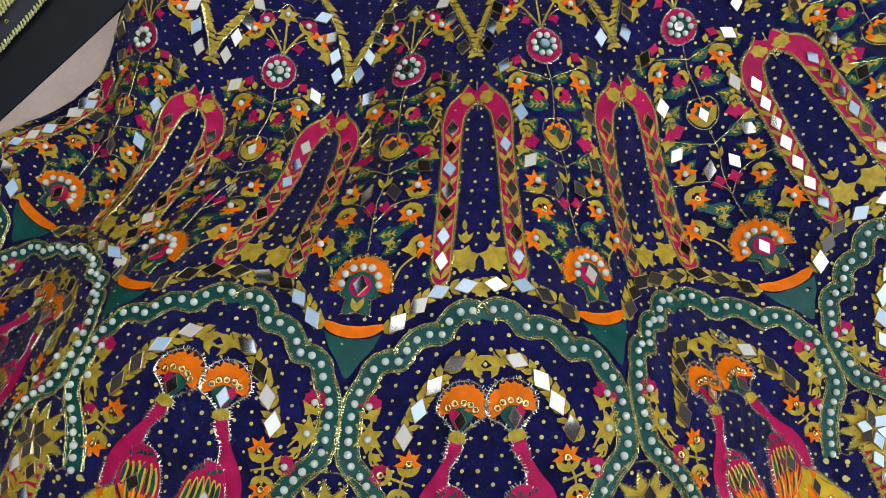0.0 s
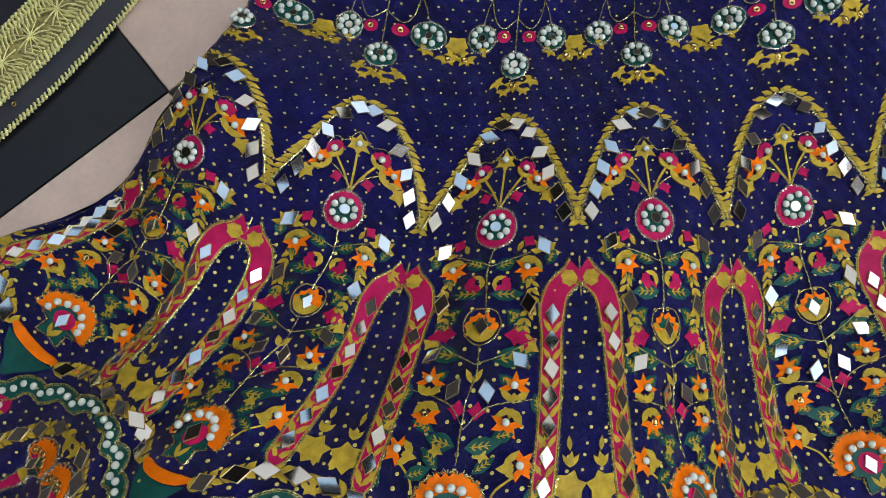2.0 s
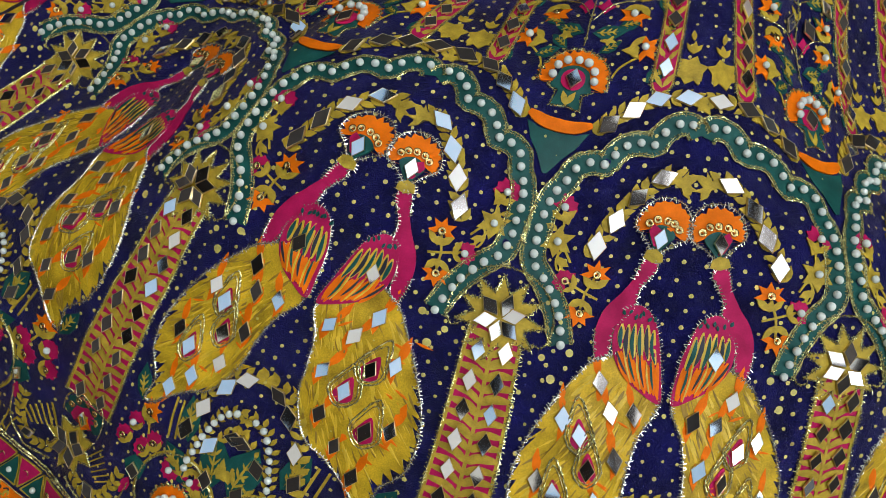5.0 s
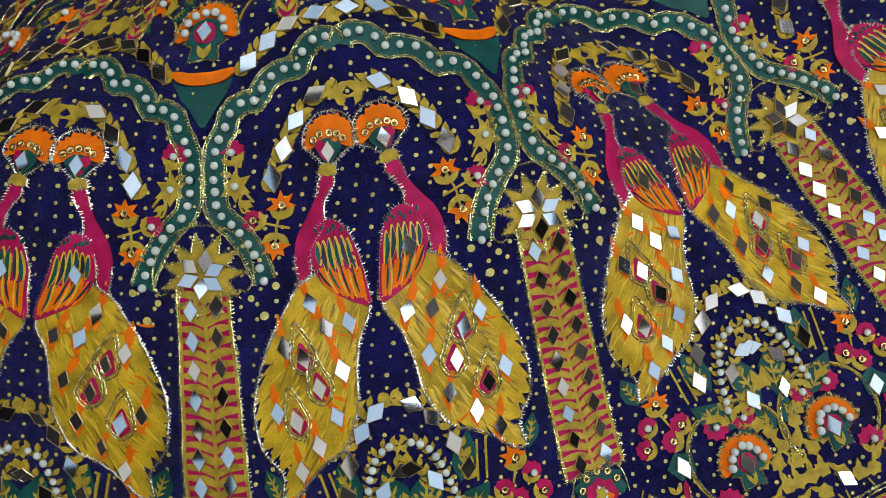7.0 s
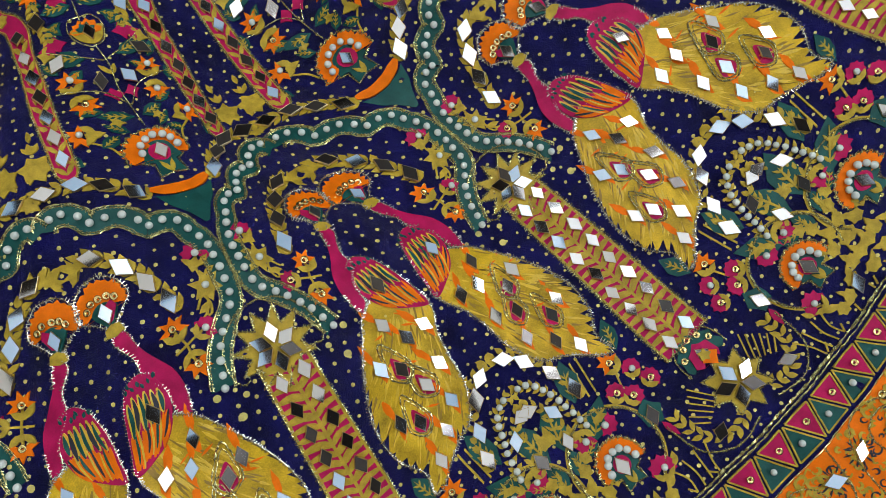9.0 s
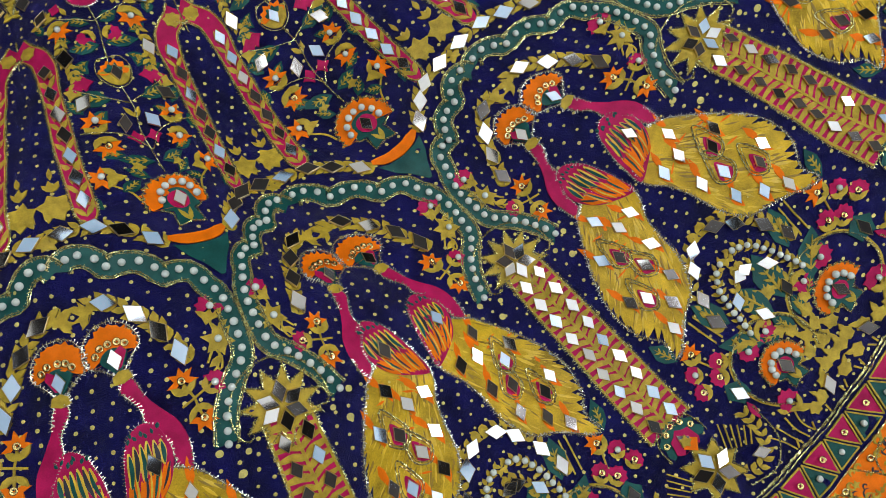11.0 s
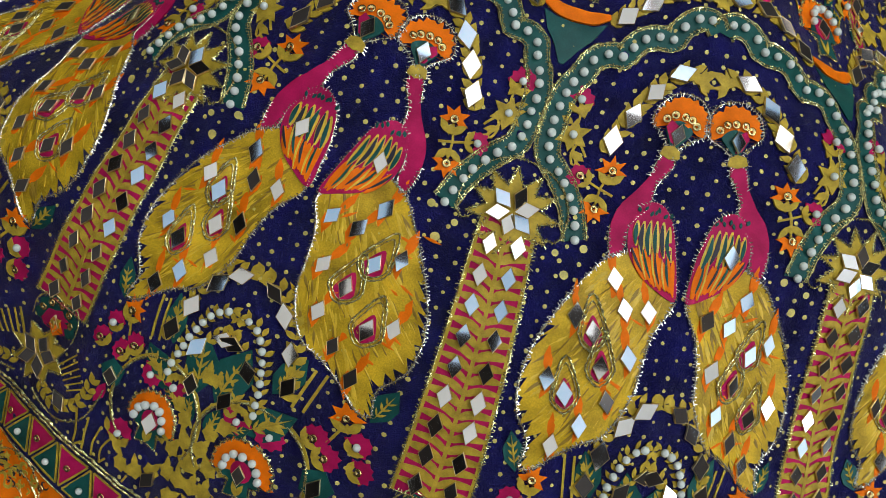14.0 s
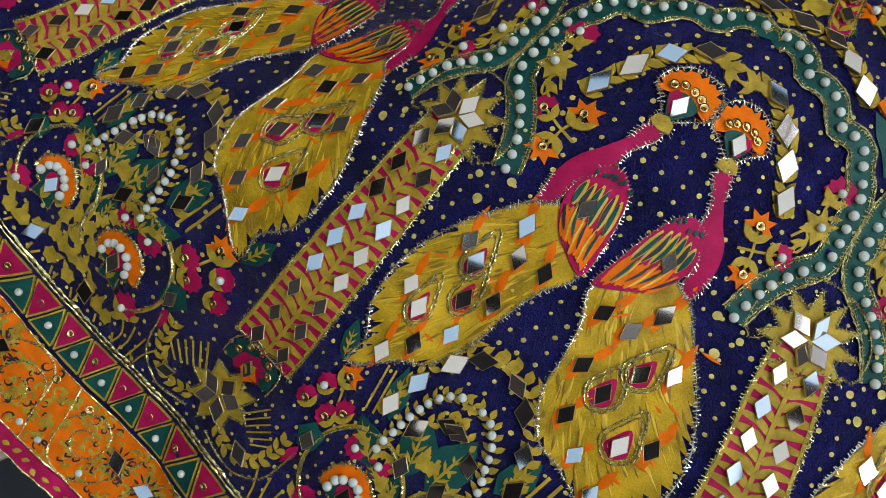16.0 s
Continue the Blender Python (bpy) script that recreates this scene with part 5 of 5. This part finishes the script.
# ---- lower edge ----
def hem_motifs(g):
    axis = g + 0.5
    for side in (1, -1):
        fr = Broad(axis, 0, side)
        if not ok(axis + side * 0.2, -0.33):
            continue
        f = fr.sub(0.127, -0.333)
        c = cuts()
        ring = [(0.0385 * math.cos(radians(t)), 0.0385 * math.sin(radians(t))) for t in range(-60, 215, 10)]
        stitch(c["cord"], f, ring, 0.0011, False, 0.0014)
        c["gold"].ribbon(f, even(np.array(ring) * 1.03, 0.004), 0.0012, 0.0009)
        blossom(f, -0.012, 0.024, "pink", c, 0.0105, 160)
        blossom(f, 0.01, 0.024, "pink", c, 0.0105, 200)
        c["gold"].ribbon(f, [(0.002, 0.038), (0.006, 0.032), (0.009, 0.029)], 0.0008)
        vein_leaf(c, f, -0.03, 0.002, 80, 0.022, 0.011)
        vein_leaf(c, f, -0.02, 0.012, 30, 0.018, 0.009)
        blossom(f, 0.021, -0.03, "pink", c, 0.0115, -20)
        c["gold"].leaf(f, 0.024, -0.04, 200, 0.013, 0.008)
        c["gold"].leaf(f, 0.03, -0.036, 60, 0.011, 0.007)
        for a, b, t in ((-0.024, -0.034, 40), (-0.012, -0.042, 80), (-0.03, -0.05, 100), (0.0, -0.048, 30), (0.012, -0.05, 150), (-0.036, -0.02, 100), (-0.044, -0.035, 60)):
            c["gold"].bloom(f, a, b, 0.0066, 6, 0.78, t)
            c["gold"].leaf(f, a, b, t + 40, 0.012, 0.006)
        c["mirrors"].append((f.sub(-0.012, -0.047), 30, 0.95))
        c["mirrors"].append((f.sub(0.044, 0.005), -15, 0.95))
        c["green"].bloom(f, 0.044, 0.007, 0.0115, 5, 0.8, 20)
        c["pink"].leaf(f, 0.046, -0.004, -80, 0.018, 0.009)
        blossom(f, 0.034, 0.036, "pink", c, 0.0095, -40, "sequin")
        blossom(f, 0.044, 0.026, "pink", c, 0.0095, -70, "sequin")
        for k in range(4):
            c["gold"].ribbon(f, smooth([(0.028 + 0.008 * k, -0.062), (0.03 + 0.008 * k, -0.05), (0.024 + 0.012 * k, -0.036)], 4), 0.0007)
        for k in range(6):
            c["gold"].ribbon(f, [(-0.06 + 0.022 * k, -0.062), (-0.056 + 0.02 * k, -0.055)], 0.0007)
        finish(c, "cord_circle", "gold cord circle holding pink flowers and leaves")
        fan_flower(fr.sub(0.123, -0.34, 0, 0.74), 1.0, "fan_flower", "small orange fan flower with pearls beside the hem")
    if not ok(g, -0.35):
        return
    f = Frame(g, -0.322)
    c = cuts()
    c["green"].bloom(f, 0, 0, 0.0215, 7, 0.85, arc=230)
    c["gold"].bloom(f, 0, -0.002, 0.006, 5, 0.6, lift=0.004)
    c["pink"].bloom(f, 0, -0.003, 0.0135, 5, 0.85, arc=260, lift=0.0022)
    c["orange"].bloom(f, 0.002, -0.006, 0.008, 4, 0.7, lift=0.003)
    for k in range(5):
        t = radians(160 - 35 * k)
        c["beads"].append((f.sub(0.0155 * math.cos(t), 0.0155 * math.sin(t)), "sequin"))
    c["mirrors"].append((f.sub(0, -0.002), 10, 0.85))
    c["cord"].cord(f, smooth([(-0.022, -0.008), (-0.021, 0.008), (-0.012, 0.019), (0, 0.016), (0.012, 0.019), (0.021, 0.008), (0.022, -0.008)], 4), 0.0009)
    finish(c, "tulip", "green and pink tulip with sequins at the column foot")
    f = Frame(g, -0.357)
    c = Cut()
    c.bloom(f, 0, 0, 0.027, 8, 0.6)
    star = c.made("star_flower", GOLD, skirt, "gold pointed star flower with mirrors beside the hem")
    c = Cut()
    stitch(c, f, [(rr * math.cos(t), rr * math.sin(t)) for k in range(16) for rr, t in [(0.028 if k % 2 == 0 else 0.0172, radians(90 + 22.5 * k))]], 0.0007, True, 0.0014)
    c.made("cord", CORD, star)
    for k in range(5):
        t = 90 + 72 * k
        settle("mirror", DIAMOND_ME, f, 0.0108 * math.cos(radians(t)), 0.0108 * math.sin(radians(t)), star, 0.98, t - 90, 0.1, 0.003)
    for s in (1, -1):
        c = cuts()
        arc = smooth([(s * 0.014, -0.02), (s * 0.035, -0.024), (s * 0.052, -0.01), (s * 0.056, 0.012)], 5)
        garland(c["gold"], f, arc, 0.0075, 0.0095, 0.006)
        c["mirrors"].append((f.sub(s * 0.04, -0.017), s * 60, 0.9))
        stitch(c["cord"], f, smooth([(s * 0.012, -0.03), (s * 0.04, -0.034), (s * 0.062, -0.018), (s * 0.066, 0.014)], 5), 0.0009, False, 0.0014)
        for k in range(6):
            c["gold"].ribbon(f, [(s * (0.02 + 0.004 * k), 0.003 - 0.002 * k), (s * (0.032 + 0.004 * k), 0.024 - 0.004 * k)], 0.0006)
        finish(c, "leaf_swag", "gold leaf swag with cord beside a star flower")


def hem():
    """Cord, row of triangles, orange scroll band and pink edge along the whole lower rim."""
    U = np.linspace(-2.52, 3.38, 460)
    flat = Broad(0, 0, 1)
    row = lambda v: np.stack([U, np.full(len(U), v)], 1)
    c = Cut()
    n, m = len(U), 9
    V = np.linspace(-0.438, -0.5, m)
    c.add(np.tile(U, m), np.repeat(V, n), 0.0009, [(j * n + i, j * n + i + 1, (j + 1) * n + i + 1, (j + 1) * n + i) for j in range(m - 1) for i in range(n - 1)])
    band = c.made("scroll_band", ORANGE, skirt, "orange silk hem band covered with gold scrolls")
    c = Cut()
    c.ribbon(flat, row(-0.507), 0.0065, 0.0016)
    c.made("edge_stripe", PINK, band, "pink stripe at the hem edge")
    c = Cut()
    for v, r in ((-0.397, 0.0016), (-0.4005, 0.0012), (-0.4385, 0.0009), (-0.499, 0.0012), (-0.514, 0.001)):
        c.cord(flat, row(v), r, rough=0.6)
    c.made("cord", CORD, band, "thick gold cords")
    n = 10
    green, pink, gold = Cut(), Cut(), Cut()
    for g in GORES:
        for k in range(n * 2):
            u = g + (k + 0.5) / (2 * n)
            if not ok(u, -0.42):
                continue
            f = Frame(u, -0.4195)
            up = k % 2
            h, w = 0.0168, 0.0148
            tri = np.array([(-w, -h), (w, -h), (0, h)] if up else [(-w, h), (0, -h), (w, h)])
            (green if up else pink).shape(f, tri * 0.82, 0.0012, 0.05)
            for i in range(3):
                a, b = tri[i] * 0.86, tri[(i + 1) % 3] * 0.86
                gold.ribbon(f, np.array([a, (a + b) / 2, b]), 0.0007, 0.0017)
            if up:
                pearl(f, 0, -0.004, band, 0.0029, 0.002)
            else:
                sequin(f, 0, 0.004, band, 0.003, 0.002)
    green.pieces("green_triangle", GREEN, band)
    pink.pieces("pink_triangle", PINK, band)
    tagged(gold.made("outline_work", GOLD, band), kind="stuff")
    scroll, line, dark, petal = Cut(), Cut(), Cut(), Cut()
    for g in GORES:
        for k in range(4):
            u = g + (k + 0.5) / 4
            if not ok(u, -0.46):
                continue
            s = 1 if k % 2 else -1
            f = Frame(u, -0.469, s)
            sp = [((0.006 + 0.0011 * j) * math.cos(0.5 * j + 1.2) - 0.004, (0.006 + 0.0011 * j) * math.sin(0.5 * j + 1.2) + s * 0.003) for j in range(17)]
            stitch(scroll, f, sp, 0.0009, False, 0.0012)
            vine = smooth([(-0.04, 0.03 * s), (-0.03, 0.008 * s), (-0.018, -0.022 * s), (0.008, -0.029 * s), (0.03, -0.01 * s), (0.04, 0.03 * s)], 5)
            stitch(scroll, f, vine, 0.001, False, 0.0012)
            for j in range(70):
                x, y, a, r = rng.uniform(-0.042, 0.042), rng.uniform(-0.027, 0.027), rng.uniform(0, 6.28), rng.uniform(0.0022, 0.0055)
                turn = rng.choice((1, -1))
                arc = [(x + r * (1 - 0.09 * i) * math.cos(a + turn * 0.7 * i), y + r * (1 - 0.09 * i) * math.sin(a + turn * 0.7 * i)) for i in range(8)]
                (dark if j % 3 == 0 else line).ribbon(f, arc, np.array([0.0003, 0.0007, 0.001, 0.0011, 0.001, 0.0008, 0.0005, 0.0003]) * (0.7 if j % 3 == 0 else 1.2), 0.0015 + 0.0003 * (j % 3))
            for j in range(26):
                a = rng.uniform(0, 6.28)
                r = rng.uniform(0.012, 0.034)
                x, y = r * math.cos(a) * 1.1, max(-0.029, min(0.029, r * math.sin(a)))
                (line if j % 3 else dark).ribbon(f, smooth([(x, y), (x + 0.003 * math.cos(a + 1), y + 0.003 * math.sin(a + 1)), (x + 0.0055 * math.cos(a + 2), y + 0.0055 * math.sin(a + 2))], 3), 0.0007, 0.0017)
            for j in range(12):
                a = 2 * math.pi * j / 12
                dark.leaf(f, 0.026 + 0.006 * math.cos(a), 0.008 + 0.006 * math.sin(a), math.degrees(a), 0.007, 0.002, 0.0018)
            for j in range(7):
                petal.leaf(f, 0.026, 0.008, 360 / 7 * j, 0.0075, 0.005, 0.002)
                petal.bloom(f, rng.uniform(-0.035, 0.035), rng.uniform(-0.026, 0.026), 0.0045, 5, 0.5)
            diamond(f, 0.026, 0.008, band, 60, 0.95, 0.003)
            pearl(f, -0.03, -0.02, band, 0.0028)
            pearl(f, 0.014, -0.018, band, 0.0028)
            sequin(f, -0.022, 0.022, band)
    scroll.made("scroll_cord", CORD, band, "gold cord scrolls")
    tagged(line.made("gold_stroke_work", GOLD, band), kind="stuff")
    tagged(dark.made("black_stroke_work", DARK, band), kind="stuff")
    tagged(petal.made("blossom_work", GOLD, band), kind="stuff")
    # leaves scattered along the pink edge
    c = Cut()
    for u in np.arange(-2.5, 3.36, 0.035):
        c.leaf(flat, u, -0.508, rng.uniform(-30, 30), 0.008, 0.005, 0.0022)
    tagged(c.made("edge_leaf_work", GOLD, band), kind="stuff")


def dots():
    c = Cut()
    v = -0.392
    j = 0
    while v < 0.56:
        step = 0.0125 / wide(v)
        u = -2.5 + (0.5 * step if j % 2 else 0)
        while u < 3.36:
            uu, vv = u + rng.uniform(-0.12, 0.12) * step, v + rng.uniform(-0.0012, 0.0012)
            if ok(uu, vv):
                c.disc(flat_frame, uu, vv, (0.0015 if v < 0.3 else 0.001) * rng.uniform(0.8, 1.2), 0.0007, 6)
            u += step
        v += 0.0105
        j += 1
    tagged(c.made("dot_print", DOT, skirt, "small gold printed dots"), kind="stuff")


flat_frame = Broad(0, 0, 1)
for g in GORES:
    pink_arch(g)
for g in range(-2, 4):
    stem_panel(g)
for g in GORES:
    hem_motifs(g)
hem()
dots()


# ---- floor tiles round the skirt ----
def floor_tiles():
    s = 0.2
    me = {}
    for key, mat in (("light", BEIGE), ("dark", BLACK)):
        bm = bmesh.new()
        r = bmesh.ops.create_cube(bm, size=1, matrix=Matrix.Diagonal((s - 0.0012, s - 0.0012, 0.008, 1)))
        bmesh.ops.bevel(bm, geom=[e for e in bm.edges if e.verts[0].co.z > 0 and e.verts[1].co.z > 0], offset=0.0008, segments=1, affect="EDGES")
        me[key] = bpy.data.meshes.new("tile")
        bm.to_mesh(me[key])
        bm.free()
        me[key].materials.append(mat)
    base = pose(-0.541, 0.264, -0.004, 0, 0, 44)
    for i in range(-9, 9):
        for j in range(-8, 9):
            m = base @ pose((i + 0.5) * s, (j + 0.5) * s, 0)
            ob = new("tile", me["dark" if (i + j) % 2 == 0 else "light"])
            ob.matrix_world = m
            ob.parent = floor


# ---- scarf with a lace border lying beside the skirt ----
def scarf():
    top = tagged(new("scarf"), "folded black scarf with sequins and wide gold lace border", "scarf")
    edge = smooth([(-0.98, -0.12), (-0.82, 0.06), (-0.695, 0.19), (-0.565, 0.32), (-0.47, 0.44), (-0.405, 0.56), (-0.36, 0.72)], 12)
    t = np.gradient(edge, axis=0)
    t /= np.linalg.norm(t, axis=1)[:, None]
    out = np.stack([-t[:, 1], t[:, 0]], 1)

    def lay(a, z):
        """Points a metres in from the edge."""
        return np.c_[edge + out * a, np.full(len(edge), z)]

    prof = [(0.004, 0.0005), (-0.002, 0.004), (0.0, 0.008), (0.006, 0.010), (0.01, 0.016), (0.018, 0.021), (0.04, 0.023), (0.1, 0.024), (0.2, 0.026), (0.4, 0.02), (0.6, 0.004)]
    bm = bmesh.new()
    rows = []
    for k, (a, z) in enumerate(prof):
        rows.append([bm.verts.new((p[0], p[1], max(0.0005, p[2] + (0.002 * math.sin(9 * p[0] + 31 * p[1] + k) if k > 3 else 0)))) for p in lay(a, z)])
    for r0, r1 in zip(rows, rows[1:]):
        for i in range(len(r0) - 1):
            bm.faces.new((r0[i], r0[i + 1], r1[i + 1], r1[i]))
    bmesh.ops.recalc_face_normals(bm, faces=bm.faces)
    solid("scarf_cloth", bm, SCARF, top, "black cloth")

    def braid(name, a, z, r, label):
        """Two threads twisted round each other into a chain edge."""
        c = Cut()
        line = lay(a, z)
        d = np.r_[0, np.cumsum(np.linalg.norm(np.diff(line, axis=0), axis=1))]
        s = np.arange(0, d[-1], 0.0011)
        P = np.stack([np.interp(s, d, line[:, k]) for k in range(3)], 1)
        N = np.stack([np.interp(s, d, out[:, k]) for k in range(2)], 1)
        for ph in (0, math.pi):
            w = 2 * math.pi * s / 0.0085 + ph
            Q = P.copy()
            Q[:, :2] += N * (r * np.sin(w))[:, None]
            Q[:, 2] += 0.0015 * np.cos(w)
            c.tube(Q, 0.0013, 0.25)
        c.made(name, LACE, top, label)

    braid("lace_braid", 0.013, 0.0235, 0.0042, "twisted gold lace braid")
    braid("lace_braid", 0.056, 0.0265, 0.0042, "twisted gold lace braid")
    braid("lace_braid", -0.001, 0.0055, 0.003, "twisted gold lace braid")
    c = Cut()
    line = lay(0.0345, 0.0265)
    d = np.r_[0, np.cumsum(np.linalg.norm(np.diff(line, axis=0), axis=1))]
    for s in np.arange(0.01, d[-1], 0.034):
        p = np.array([np.interp(s, d, line[:, k]) for k in range(3)])
        n = np.array([np.interp(s, d, out[:, k]) for k in range(2)])
        tt = np.array([n[1], -n[0]])
        for k in range(14):
            a = 2 * math.pi * k / 14 + rng.uniform(-0.1, 0.1)
            ex, ey = 0.0165 * math.cos(a), 0.0185 * math.sin(a)
            q = p.copy()
            q[:2] += tt * ex + n * ey
            mid = (p + q) / 2 + (0, 0, 0.0015)
            mid[:2] += tt * rng.uniform(-0.002, 0.002)
            c.tube(np.array([p + (0, 0, 0.001), mid, q]), 0.0007, 0.3, 4)
    tagged(c.made("lace_star_work", LACE, top, "gold threads gathered into lace stars"), kind="stuff")
    bm = bmesh.new()
    strip = [[bm.verts.new(p) for p in lay(a, z)] for a, z in ((0.012, 0.0225), (0.018, 0.0248), (0.034, 0.0252), (0.052, 0.0252), (0.058, 0.0245))]
    for r0, r1 in zip(strip, strip[1:]):
        for i in range(len(r0) - 1):
            bm.faces.new((r0[i], r0[i + 1], r1[i + 1], r1[i]))
    bmesh.ops.recalc_face_normals(bm, faces=bm.faces)
    solid("lace_ground", bm, LACE_GROUND, top, "dull gold woven ground of the lace")
    c = Cut()
    for side in (0.022, 0.047):
        line = lay(side, 0.0262)
        d = np.r_[0, np.cumsum(np.linalg.norm(np.diff(line, axis=0), axis=1))]
        for s in np.arange(0.0, d[-1], 0.0042):
            p = np.array([np.interp(s, d, line[:, k]) for k in range(3)])
            n = np.array([np.interp(s, d, out[:, k]) for k in range(2)])
            tt = np.array([n[1], -n[0]])
            e = 0.005 * (1 if side < 0.03 else -1)
            a, b = p.copy(), p.copy()
            a[:2] += -n * e + tt * 0.0025
            b[:2] += n * e - tt * 0.0025
            c.tube(np.array([a, (a + b) / 2 + (0, 0, 0.001), b]), 0.0009, 0.3, 4)
    c.made("lace_net", LACE, top, "gold lace netting")
    for k in range(70):
        s, a = rng.uniform(0, 1), rng.uniform(0.08, 0.3)
        i = int(s * (len(edge) - 1))
        ob = new("sequin", RING_ME)
        ob.matrix_world = Matrix.Translation((*(edge[i] + out[i] * a), 0.0285)) @ Euler((rng.gauss(0, 0.1), rng.gauss(0, 0.1), 0)).to_matrix().to_4x4() @ Matrix.Diagonal((0.003, 0.003, 0.003, 1))
        ob.parent = top
    for k in range(26):
        i = int(rng.uniform(0, 1) * (len(edge) - 1))
        ob = new("sequin", RING_ME)
        ob.matrix_world = Matrix.Translation((*(edge[i] + out[i] * 0.007), 0.0145)) @ Matrix.Diagonal((0.0028, 0.0028, 0.0028, 1))
        ob.parent = top


# The hanging holder is made up to carry an added point lamp.
def added_bulb(bx, by):
    top = tagged(new("pendant_lamp"), "small bare bulb hanging on a brass holder", "lamp", "pendant lamps")
    top.location = (bx, by, 2.6)
    bm = bmesh.new()
    bmesh.ops.create_cone(bm, segments=16, radius1=0.012, radius2=0.02, depth=0.22, cap_ends=True, matrix=Matrix.Translation((0, 0, -0.11)))
    solid("holder", bm, BRASS, top)
    bm = bmesh.new()
    bmesh.ops.create_uvsphere(bm, u_segments=16, v_segments=10, radius=0.028, matrix=Matrix.Translation((0, 0, -0.26)))
    ob = solid("bulb", bm, BULB, top, "glowing bulb")
    ob.visible_shadow = False


floor_tiles()
scarf()
for bx, by in ADDED_BULBS:
    added_bulb(bx, by)

sew_all()
